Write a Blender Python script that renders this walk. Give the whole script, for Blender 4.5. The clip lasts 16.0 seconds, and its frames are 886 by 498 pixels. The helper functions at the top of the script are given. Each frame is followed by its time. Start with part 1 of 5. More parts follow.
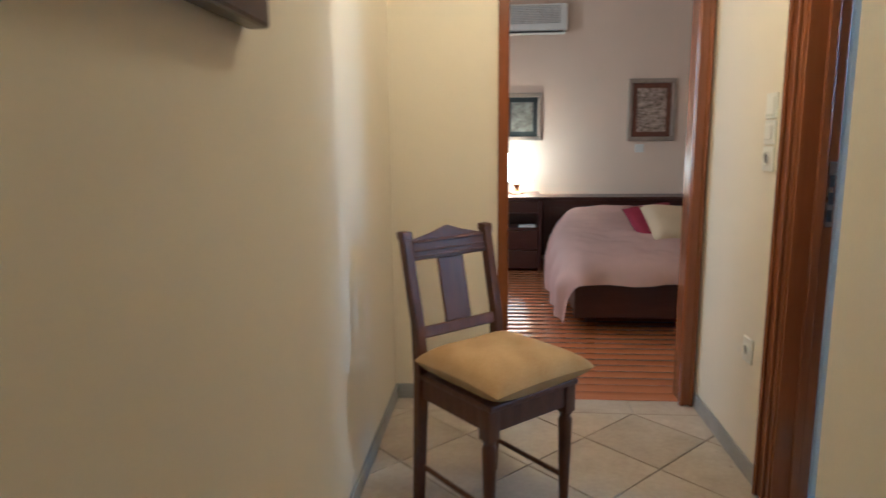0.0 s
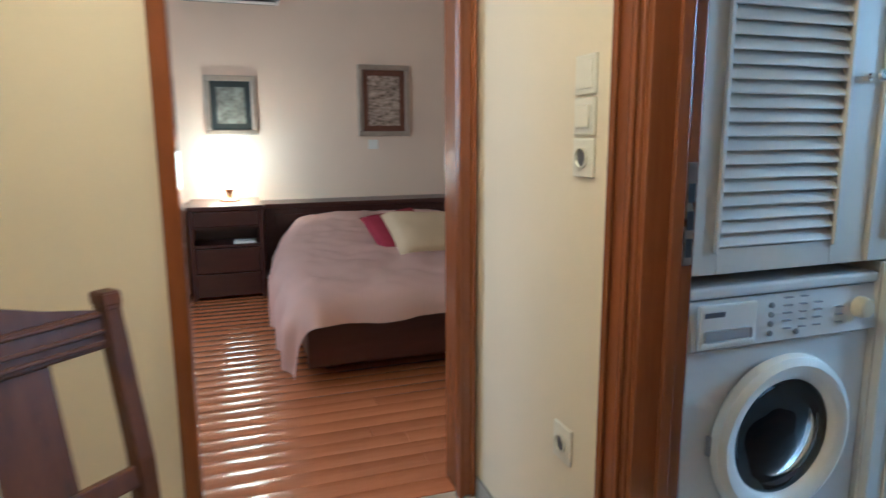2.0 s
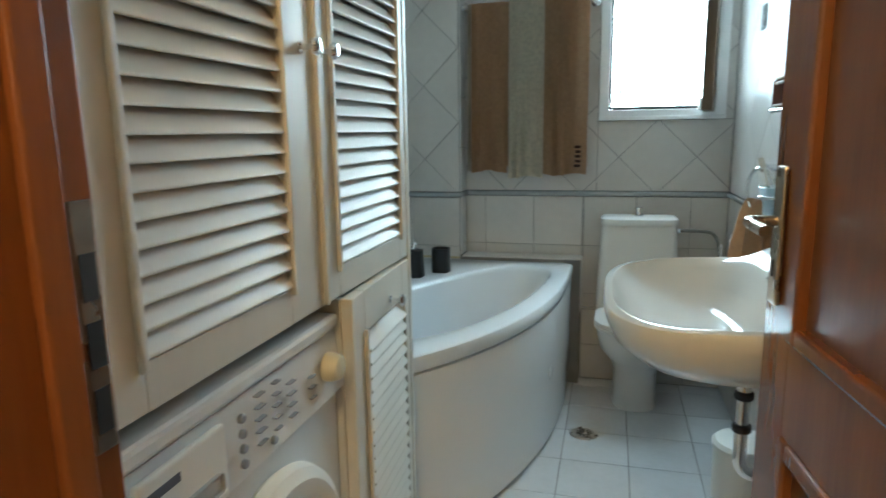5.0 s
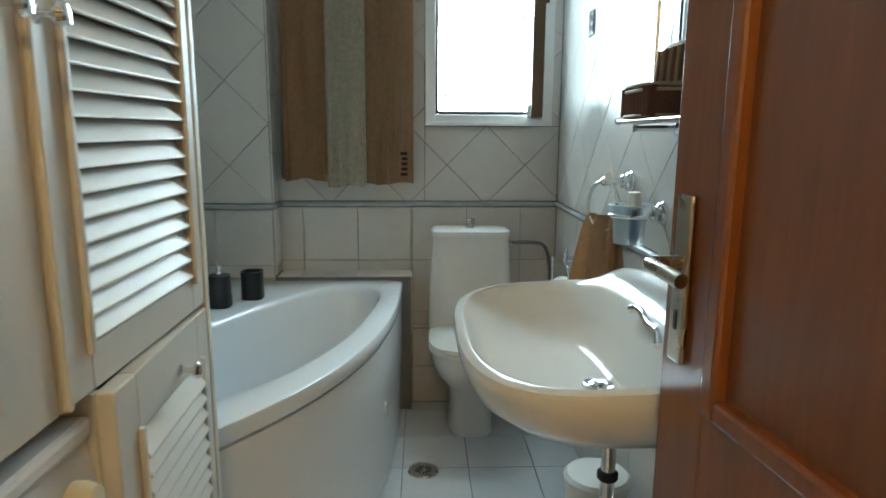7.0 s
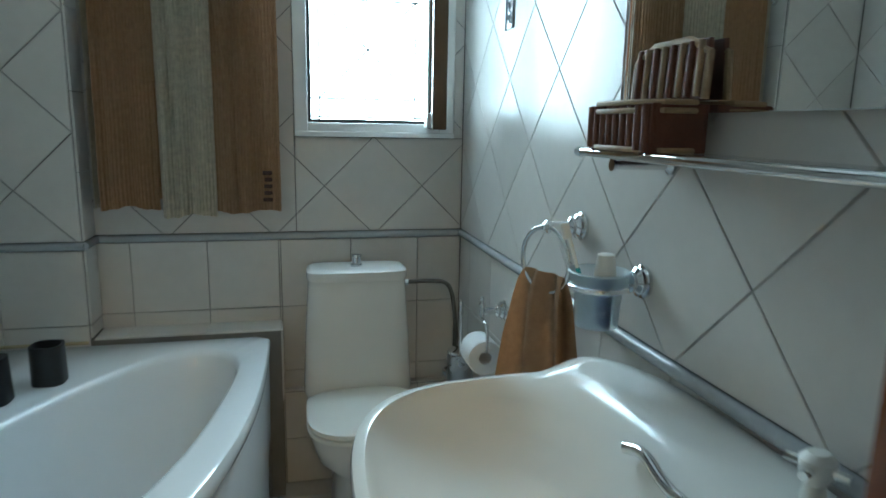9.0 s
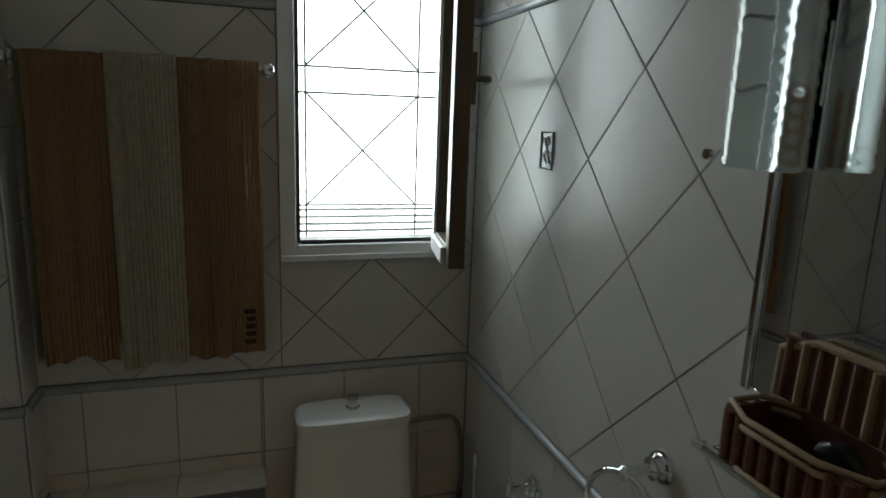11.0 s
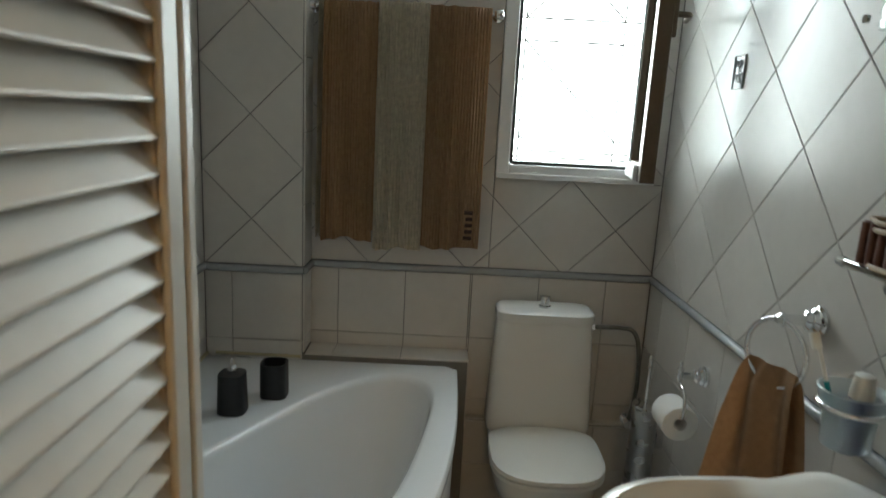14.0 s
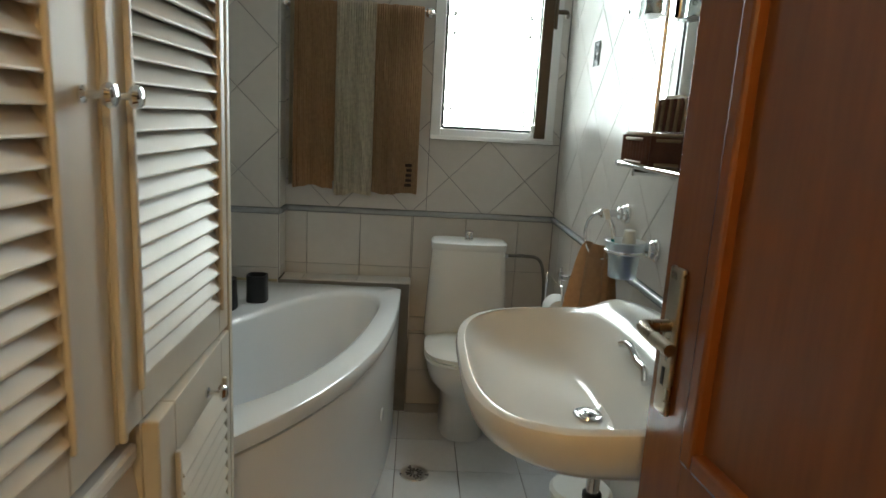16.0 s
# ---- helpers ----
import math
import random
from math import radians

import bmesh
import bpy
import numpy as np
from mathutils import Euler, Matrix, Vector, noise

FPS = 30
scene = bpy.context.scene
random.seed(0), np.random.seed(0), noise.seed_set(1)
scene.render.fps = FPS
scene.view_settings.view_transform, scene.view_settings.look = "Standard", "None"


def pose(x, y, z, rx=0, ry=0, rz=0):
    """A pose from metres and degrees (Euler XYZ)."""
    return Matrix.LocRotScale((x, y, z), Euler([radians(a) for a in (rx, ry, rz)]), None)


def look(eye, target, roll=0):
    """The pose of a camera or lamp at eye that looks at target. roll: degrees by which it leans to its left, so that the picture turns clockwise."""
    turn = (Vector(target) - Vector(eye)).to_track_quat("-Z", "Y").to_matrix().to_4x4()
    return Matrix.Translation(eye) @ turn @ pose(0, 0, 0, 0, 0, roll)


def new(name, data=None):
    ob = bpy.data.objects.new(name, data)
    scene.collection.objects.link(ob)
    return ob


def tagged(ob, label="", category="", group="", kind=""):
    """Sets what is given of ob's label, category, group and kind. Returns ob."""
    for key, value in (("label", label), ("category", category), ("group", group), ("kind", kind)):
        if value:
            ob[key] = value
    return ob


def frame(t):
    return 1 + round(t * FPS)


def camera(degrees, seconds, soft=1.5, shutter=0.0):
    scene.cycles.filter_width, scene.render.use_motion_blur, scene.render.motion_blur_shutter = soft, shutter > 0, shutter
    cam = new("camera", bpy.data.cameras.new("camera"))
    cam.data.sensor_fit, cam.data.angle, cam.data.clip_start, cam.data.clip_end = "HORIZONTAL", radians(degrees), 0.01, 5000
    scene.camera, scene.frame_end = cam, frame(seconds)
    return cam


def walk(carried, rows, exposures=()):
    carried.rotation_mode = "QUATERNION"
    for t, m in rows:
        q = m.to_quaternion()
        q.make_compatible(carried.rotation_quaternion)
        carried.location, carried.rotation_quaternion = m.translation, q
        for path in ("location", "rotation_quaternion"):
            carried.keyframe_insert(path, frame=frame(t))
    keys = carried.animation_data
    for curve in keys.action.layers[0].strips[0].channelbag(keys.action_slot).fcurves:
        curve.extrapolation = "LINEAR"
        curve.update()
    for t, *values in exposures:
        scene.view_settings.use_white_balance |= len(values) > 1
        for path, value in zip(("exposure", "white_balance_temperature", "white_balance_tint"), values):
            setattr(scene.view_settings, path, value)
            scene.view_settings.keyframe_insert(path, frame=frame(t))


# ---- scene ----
cam = camera(69.8, 16.0, shutter=0.5)
PATH = [
    (0, (0.074, -0.062, 1.266), (-0.09, 1.903, 0.931), -0.6),
    (0.5, (0.091, 0.206, 1.257), (0.149, 2.175, 0.914), -0.9),
    (1, (0.125, 0.475, 1.248), (0.316, 2.436, 0.901), -0.6),
    (1.5, (0.172, 0.77, 1.243), (0.556, 2.702, 0.893), -0.5),
    (2, (0.256, 1.003, 1.243), (0.894, 2.866, 0.893), -0.3),
    (2.5, (0.36, 1.207, 1.238), (1.237, 2.969, 0.883), -0.4),
    (3, (0.453, 1.356, 1.217), (1.588, 2.965, 0.863), -0.6),
    (3.5, (0.538, 1.458, 1.237), (2.038, 2.724, 0.849), 0.3),
    (4, (0.602, 1.494, 1.223), (2.268, 2.54, 0.864), -1.0),
    (4.5, (0.681, 1.588, 1.224), (2.497, 2.347, 0.87), -1.2),
    (5, (0.729, 1.635, 1.237), (2.63, 2.141, 0.875), -0.9),
    (7.5, (1.125, 1.721, 1.269), (3.082, 1.527, 0.902), 0.4),
    (8, (1.215, 1.722, 1.299), (3.153, 1.393, 0.927), 0.5),
    (8.5, (1.412, 1.722, 1.309), (3.334, 1.325, 0.929), 1.0),
    (9, (1.625, 1.71, 1.319), (3.536, 1.257, 0.941), 1.1),
    (9.5, (1.778, 1.722, 1.388), (3.68, 1.203, 1.022), 1.5),
    (10, (1.912, 1.715, 1.524), (3.796, 1.164, 1.144), 1.7),
    (12.5, (2.051, 1.959, 1.761), (3.907, 1.335, 1.35), 2.2),
    (13, (1.929, 1.936, 1.659), (3.866, 1.661, 1.244), 2.5),
    (13.5, (1.769, 1.897, 1.56), (3.724, 1.808, 1.146), 2.8),
    (14, (1.64, 1.888, 1.486), (3.596, 1.875, 1.071), 3.0),
    (14.5, (1.441, 1.858, 1.42), (3.399, 1.838, 1.013), 3.0),
    (15, (1.262, 1.783, 1.44), (3.219, 1.745, 1.027), 3.1),
    (15.5, (1.092, 1.734, 1.41), (3.048, 1.679, 0.999), 3.2),
    (16, (0.974, 1.76, 1.37), (2.931, 1.663, 0.968), 3.2),
]
EXPOSURES = [
    (0.0, 0.0, 4000, -3), (0.5, 0.0, 3850, -6), (1.0, 0.05, 3750, -6), (2.0, 0.2, 3850, -6), (2.5, 0.2, 4350, -8), (3.0, 0.15, 4650, -8), (3.5, 0.1, 4350, -8), (4.0, 0.1, 4450, -9), (4.5, 0.1, 5000, -8), (5.0, 0.12, 5250, -7), (7.5, -0.1, 5550, -6), (9.0, -0.3, 5100, -9),
    (9.6, -0.55, 5700, 0), (10.2, -1.05, 6200, 3), (12.3, -3.2, 6300, -1), (12.6, -3.15, 6300, -1), (13.0, -2.3, 6300, 0), (13.5, -1.4, 6300, 1), (14.0, -0.8, 6300, 2), (15.0, -0.6, 6450, 1), (16.0, -0.5, 6450, 1),
]
walk(cam, [(t, look(eye, target, roll)) for t, eye, target, roll in PATH], EXPOSURES)

# ---------------- light ----------------
world = bpy.data.worlds.new("world")
scene.world = world
world.use_nodes = True
wn = world.node_tree
sky = wn.nodes.new("ShaderNodeTexSky")
sky.sky_type, sky.sun_disc, sky.sun_elevation, sky.sun_rotation = "NISHITA", False, radians(50), radians(200)
wn.links.new(sky.outputs[0], wn.nodes["Background"].inputs[0])
wn.nodes["Background"].inputs[1].default_value = 0.10


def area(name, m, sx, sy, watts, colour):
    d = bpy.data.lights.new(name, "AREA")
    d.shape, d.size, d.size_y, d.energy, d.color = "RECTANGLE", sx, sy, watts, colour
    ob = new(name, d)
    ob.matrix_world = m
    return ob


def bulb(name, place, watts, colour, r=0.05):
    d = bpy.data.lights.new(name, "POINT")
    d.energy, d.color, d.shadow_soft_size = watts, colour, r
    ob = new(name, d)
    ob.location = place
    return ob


area("window_daylight", look((4.0, 1.42, 1.76), (2.1, 1.45, 1.1)), 0.48, 0.86, 21.0, (0.86, 0.94, 1.0))
# warm fill lamp for the bedroom, set at an assumed, unseen window
area("bedroom_fill", look((-1.33, 4.2, 1.5), (2.0, 5.0, 0.6)), 1.0, 1.2, 34.0, (1.0, 0.77, 0.55))
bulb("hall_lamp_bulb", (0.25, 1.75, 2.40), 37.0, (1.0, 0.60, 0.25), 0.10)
bulb("bedside_lamp_bulb", (0.29, 6.46, 0.98), 17.0, (1.0, 0.64, 0.34), 0.05)


# ---------------- materials ----------------
def mat(name, base, rough=0.5, metal=0.0, var=0.12, scale=6.0, fine=60.0, bump=0.15, depth=0.002, stretch=(1, 1, 1), rand=0.0,
        other=None, coat=0.0, spec=0.5):
    m = bpy.data.materials.new(name)
    m.use_nodes = True
    t = m.node_tree
    b = t.nodes["Principled BSDF"]
    b.inputs["Roughness"].default_value, b.inputs["Metallic"].default_value = rough, metal
    b.inputs["Coat Weight"].default_value, b.inputs["Coat Roughness"].default_value = coat, 0.08
    b.inputs["Specular IOR Level"].default_value = spec
    co = t.nodes.new("ShaderNodeTexCoord")
    mp = t.nodes.new("ShaderNodeMapping")
    mp.inputs["Scale"].default_value = stretch
    t.links.new(co.outputs["Object"], mp.inputs[0])
    big, small = t.nodes.new("ShaderNodeTexNoise"), t.nodes.new("ShaderNodeTexNoise")
    big.inputs["Scale"].default_value, small.inputs["Scale"].default_value = scale, fine
    big.inputs["Detail"].default_value, small.inputs["Detail"].default_value = 5, 3
    for n in (big, small):
        t.links.new(mp.outputs[0], n.inputs[0])
    if rand:
        oi = t.nodes.new("ShaderNodeObjectInfo")
        off = t.nodes.new("ShaderNodeVectorMath")
        off.operation = "SCALE"
        off.inputs[0].default_value, = ((7.0, 3.0, 5.0),)
        t.links.new(oi.outputs["Random"], off.inputs["Scale"])
        t.links.new(off.outputs[0], mp.inputs["Location"])
    mix = t.nodes.new("ShaderNodeMixRGB")
    two = other or [c * (1 - var) for c in base]
    mix.inputs[1].default_value, mix.inputs[2].default_value = (*base, 1), (*two, 1)
    ramp = t.nodes.new("ShaderNodeMapRange")
    ramp.inputs[1].default_value, ramp.inputs[2].default_value = 0.32, 0.68
    add = t.nodes.new("ShaderNodeMath")
    add.operation = "MULTIPLY_ADD"
    add.inputs[1].default_value = 0.35
    t.links.new(small.outputs[0], add.inputs[0])
    sc = t.nodes.new("ShaderNodeMath")
    sc.operation = "MULTIPLY"
    sc.inputs[1].default_value = 0.65
    t.links.new(big.outputs[0], sc.inputs[0])
    t.links.new(sc.outputs[0], add.inputs[2])
    t.links.new(add.outputs[0], ramp.inputs[0])
    t.links.new(ramp.outputs[0], mix.inputs[0])
    last = mix.outputs[0]
    if rand:
        hs = t.nodes.new("ShaderNodeHueSaturation")
        mr = t.nodes.new("ShaderNodeMapRange")
        mr.inputs[3].default_value, mr.inputs[4].default_value = 1 - rand, 1 + rand
        t.links.new(oi.outputs["Random"], mr.inputs[0])
        t.links.new(mr.outputs[0], hs.inputs["Value"])
        t.links.new(last, hs.inputs["Color"])
        last = hs.outputs[0]
    t.links.new(last, b.inputs["Base Color"])
    rr = t.nodes.new("ShaderNodeMapRange")
    rr.inputs[3].default_value, rr.inputs[4].default_value = max(0.02, rough * 0.8), min(1, rough * 1.2)
    t.links.new(big.outputs[0], rr.inputs[0])
    t.links.new(rr.outputs[0], b.inputs["Roughness"])
    if bump:
        bp = t.nodes.new("ShaderNodeBump")
        bp.inputs["Strength"].default_value, bp.inputs["Distance"].default_value = bump, depth
        t.links.new(add.outputs[0], bp.inputs["Height"])
        t.links.new(bp.outputs[0], b.inputs["Normal"])
    return m


def glow(name, colour, strength):
    m = bpy.data.materials.new(name)
    m.use_nodes = True
    b = m.node_tree.nodes["Principled BSDF"]
    b.inputs["Base Color"].default_value = (*colour, 1)
    b.inputs["Emission Color"].default_value = (*colour, 1)
    b.inputs["Emission Strength"].default_value = strength
    return m


def glass(name, colour=(0.95, 0.97, 0.97), rough=0.0):
    m = bpy.data.materials.new(name)
    m.use_nodes = True
    b = m.node_tree.nodes["Principled BSDF"]
    b.inputs["Base Color"].default_value = (*colour, 1)
    b.inputs["Transmission Weight"].default_value = 1.0
    b.inputs["Roughness"].default_value = rough
    return m


PAINT = mat("cream_wall_paint", (0.78, 0.71, 0.58), 0.7, var=0.05, scale=2, fine=180, bump=0.1, depth=0.001)
BEDPAINT = mat("pale_pink_beige_wall_paint", (0.75, 0.60, 0.47), 0.75, var=0.05, scale=2, fine=180, bump=0.1, depth=0.001)
CEIL = mat("white_ceiling_paint", (0.8, 0.78, 0.74), 0.8, var=0.04, scale=2, fine=150, bump=0.08)
GROUT = mat("grey_grout", (0.22, 0.21, 0.20), 0.85, var=0.25, scale=9, fine=200, bump=0.2)
TILE = mat("glazed_pale_grey_tile", (0.62, 0.59, 0.55), 0.30, var=0.09, scale=5, fine=30, bump=0.05, rand=0.03)
RAIL = mat("grey_tile_rail", (0.40, 0.41, 0.42), 0.22, var=0.15, scale=12, fine=90, bump=0.1)
FLTILE = mat("white_floor_tile", (0.66, 0.67, 0.68), 0.2, var=0.1, scale=6, fine=40, bump=0.05, rand=0.03)
HALLTILE = mat("marbled_beige_floor_tile", (0.55, 0.48, 0.40), 0.3, scale=7, fine=45, bump=0.08, rand=0.05, other=(0.40, 0.33, 0.26))
SKIRT = mat("grey_stone_skirting", (0.36, 0.36, 0.36), 0.4, var=0.25, scale=8, fine=60, bump=0.1)
WOOD = mat("red_brown_varnished_door_wood", (0.24, 0.080, 0.021), 0.25, scale=3, fine=22, bump=0.02, stretch=(5, 5, 0.5), other=(0.18, 0.058, 0.016), coat=0.3)
WOODPAN = mat("dark_brown_door_panel_wood", (0.22, 0.080, 0.022), 0.35, scale=4, fine=24, bump=0.08, stretch=(5, 5, 0.5), other=(0.155, 0.052, 0.015), coat=0.2)
CHAIRW = mat("dark_stained_chair_wood", (0.125, 0.048, 0.024), 0.42, scale=8, fine=60, bump=0.12, stretch=(5, 5, 0.8), other=(0.065, 0.026, 0.013), coat=0.0, spec=0.3)
DARKW = mat("very_dark_mahogany", (0.050, 0.014, 0.010), 0.35, scale=6, fine=50, bump=0.1, stretch=(0.8, 5, 5), other=(0.028, 0.008, 0.006), coat=0.25)
PLANK = mat("varnished_red_oak_plank", (0.46, 0.18, 0.07), 0.17, scale=5, fine=30, bump=0.12, depth=0.003, stretch=(0.6, 6, 6), rand=0.10, other=(0.37, 0.135, 0.05), coat=0.4)
WHITE = mat("white_glazed_ceramic", (0.74, 0.73, 0.70), 0.13, var=0.03, scale=2, fine=10, bump=0.0)
ACRYL = mat("white_acrylic", (0.78, 0.80, 0.82), 0.10, var=0.03, scale=2, fine=10, bump=0.0)
ENAMEL = mat("white_enamelled_steel", (0.74, 0.74, 0.73), 0.25, var=0.04, scale=3, fine=120, bump=0.03)
CABW = mat("off_white_cabinet_lacquer", (0.66, 0.63, 0.56), 0.46, var=0.06, scale=5, fine=60, bump=0.05, stretch=(1, 1, 0.4))
PLASTIC = mat("white_plastic", (0.78, 0.77, 0.72), 0.3, var=0.03, scale=5, fine=80, bump=0.02)
CHROME = mat("polished_chrome", (0.82, 0.83, 0.84), 0.06, 1.0, var=0.03, bump=0.0)
BRASS = mat("polished_brass", (0.78, 0.55, 0.22), 0.12, 1.0, var=0.05, bump=0.0)
STEEL = mat("brushed_steel", (0.60, 0.60, 0.60), 0.28, 1.0, var=0.1, scale=20, fine=150, bump=0.05)
PLATE = mat("aged_bronze_handle_plate", (0.42, 0.36, 0.28), 0.28, 1.0, var=0.1, scale=20, fine=150, bump=0.05)
BLACK = mat("black_ribbed_resin", (0.012, 0.012, 0.013), 0.4, var=0.2, scale=20, fine=150, bump=0.1)
# real dark rubber; also painted shade in holes and under the tub
DARKRUBSHADE = mat("dark_gasket_and_shade", (0.02, 0.02, 0.02), 0.5, var=0.2, bump=0.0)
TERRY1 = mat("brown_terry_towel", (0.60, 0.375, 0.21), 0.95, var=0.20, scale=60, fine=420, bump=0.8, depth=0.0025)
TERRY2 = mat("beige_terry_towel", (0.84, 0.76, 0.60), 0.95, var=0.26, scale=60, fine=420, bump=0.8, depth=0.0025)
TERRY3 = mat("dark_brown_terry_towel", (0.53, 0.345, 0.20), 0.95, var=0.20, scale=60, fine=420, bump=0.8, depth=0.0025)
STITCH = mat("dark_brown_stitching", (0.06, 0.03, 0.018), 0.9, var=0.2, bump=0.2)
CUSH = mat("mustard_velvet", (0.46, 0.31, 0.13), 0.85, var=0.3, scale=5, fine=140, bump=0.3, depth=0.003, stretch=(1.6, 1, 1), other=(0.33, 0.20, 0.07))
PINK = mat("pale_pink_cotton", (0.80, 0.57, 0.50), 0.9, var=0.08, scale=5, fine=160, bump=0.25, depth=0.003)
CREAM = mat("cream_cushion_cotton", (0.56, 0.44, 0.28), 0.9, var=0.12, scale=6, fine=160, bump=0.2)
RED = mat("crimson_fabric", (0.24, 0.012, 0.035), 0.85, var=0.25, scale=8, fine=120, bump=0.2)
WICKER = mat("reddish_brown_wicker", (0.15, 0.055, 0.032), 0.5, var=0.4, scale=30, fine=220, bump=0.5, depth=0.004)
RATTAN = mat("pale_rattan_lashing", (0.38, 0.27, 0.16), 0.6, var=0.3, scale=40, fine=200, bump=0.3)
BRONZE = mat("dark_bronze_window_profile", (0.10, 0.075, 0.05), 0.35, 0.4, var=0.2, scale=10, fine=80, bump=0.05)
ALU = mat("white_window_profile", (0.78, 0.78, 0.77), 0.3, var=0.04, bump=0.02)
IRON = mat("grey_painted_iron", (0.20, 0.20, 0.20), 0.5, 0.3, var=0.2, bump=0.1)
SILVER = mat("aged_silver_frame", (0.50, 0.44, 0.37), 0.35, 0.7, var=0.25, scale=20, fine=120, bump=0.15)
PAPER = mat("white_tissue_paper", (0.82, 0.82, 0.80), 0.95, var=0.05, scale=20, fine=200, bump=0.3)
PRINT = mat("dim_art_print", (0.30, 0.34, 0.30), 0.6, scale=12, fine=40, bump=0.0, other=(0.07, 0.05, 0.045))
MOUNT = mat("dark_green_mount_board", (0.018, 0.026, 0.028), 0.4, var=0.2, bump=0.0)
RELIEF = mat("embossed_bronze_relief", (0.75, 0.62, 0.50), 0.35, 0.5, scale=22, fine=60, bump=1.0, depth=0.02, stretch=(1, 1, 2), other=(0.05, 0.03, 0.02))
LAUNDRY = mat("mixed_laundry", (0.34, 0.24, 0.20), 0.9, scale=14, fine=60, bump=0.6, depth=0.02, other=(0.06, 0.07, 0.11))
HOSE = mat("braided_grey_hose", (0.25, 0.24, 0.22), 0.35, 0.7, var=0.3, scale=60, fine=300, bump=0.4)
CAULK = mat("yellowed_sealant", (0.55, 0.48, 0.30), 0.6, var=0.2, bump=0.1)
BLUE = mat("blue_tube_plastic", (0.12, 0.16, 0.34), 0.35, var=0.1, bump=0.0)
TEAL = mat("teal_toothbrush_plastic", (0.02, 0.30, 0.34), 0.35, var=0.1, bump=0.0)
INK = mat("grey_printed_marks", (0.10, 0.10, 0.12), 0.5, var=0.1, bump=0.0)
KNOBY = mat("cream_plastic_knob", (0.70, 0.62, 0.42), 0.3, var=0.05, bump=0.0)
GLASS = glass("clear_glass")
RIBGLASS = glass("ribbed_clear_glass", (0.80, 0.88, 0.88), 0.08)
FROST = glass("frosted_glass", (0.86, 0.92, 0.94), 0.35)
DARKGLASS = glass("smoked_door_glass", (0.30, 0.31, 0.33), 0.02)
DARKGLASS.node_tree.nodes["Principled BSDF"].inputs["IOR"].default_value = 1.12
# white plastic greyed for the shadow in the drawer grip
GRIPSHADE = mat("grip_recess_shade", (0.45, 0.45, 0.45), 0.35, var=0.05, bump=0.0)
MARK = mat("soft_grey_print", (0.26, 0.27, 0.30), 0.5, var=0.1, bump=0.0)
MIRROR = mat("mirror_silver", (0.86, 0.88, 0.87), 0.01, 1.0, var=0.01, bump=0.0)
SHADE = glow("lit_lampshade_fabric", (1.0, 0.80, 0.52), 15.0)
HALLGLOW = glow("lit_opal_glass", (1.0, 0.80, 0.52), 6.0)
OUTSIDE = glow("bright_hazy_daylight", (0.93, 0.98, 0.95), 16.0)


# ---------------- mesh helpers ----------------
def mesh_of(bm, name, material, smooth=False):
    bmesh.ops.recalc_face_normals(bm, faces=bm.faces)
    me = bpy.data.meshes.new(name)
    bm.to_mesh(me)
    bm.free()
    me.materials.append(material)
    if smooth:
        me.polygons.foreach_set("use_smooth", [True] * len(me.polygons))
        me.set_sharp_from_angle(angle=radians(38))
    return me


def part(name, bm, material, parent=None, label="", smooth=False, m=None):
    ob = new(name, mesh_of(bm, name, material, smooth))
    if parent:
        ob.parent = parent
    if m is not None:
        ob.matrix_basis = m
    if label:
        ob["label"] = label
    return ob


def thing(name, place, label, category, group="", rz=0, rx=0, ry=0, kind=""):
    e = new(name)
    e.empty_display_size = 0.05
    e.matrix_basis = pose(*place, rx, ry, rz)
    return tagged(e, label, category, group, kind)


def B(x0, x1, y0, y1, z0, z1, bev=0.0, seg=2, bm=None):
    """Box, edges rounded."""
    own = bmesh.new()
    v = [own.verts.new((x, y, z)) for x in (x0, x1) for y in (y0, y1) for z in (z0, z1)]
    for f in ((0, 1, 3, 2), (4, 6, 7, 5), (0, 4, 5, 1), (2, 3, 7, 6), (0, 2, 6, 4), (1, 5, 7, 3)):
        own.faces.new([v[i] for i in f])
    if bev:
        bmesh.ops.bevel(own, geom=own.edges[:], offset=bev, segments=seg, affect="EDGES", profile=0.5)
    if bm is None:
        return own
    return merge(bm, own)


def merge(bm, own, m=None):
    if m is not None:
        own.transform(m)
    me = bpy.data.meshes.new("tmp")
    own.to_mesh(me)
    own.free()
    bm.from_mesh(me)
    bpy.data.meshes.remove(me)
    return bm


def L(profile, n=24, bm=None, m=None, closed=False):
    """Lathe of (radius, height) pairs round z."""
    own = bmesh.new()
    rings = []
    for r, z in profile:
        rings.append([own.verts.new((r * math.cos(2 * math.pi * i / n), r * math.sin(2 * math.pi * i / n), z)) for i in range(n)])
    for a, b in zip(rings, rings[1:]):
        for i in range(n):
            own.faces.new((a[i], a[(i + 1) % n], b[(i + 1) % n], b[i]))
    if not closed:
        own.faces.new(rings[0][::-1])
        own.faces.new(rings[-1])
    if m is not None:
        own.transform(m)
    return own if bm is None else merge(bm, own)


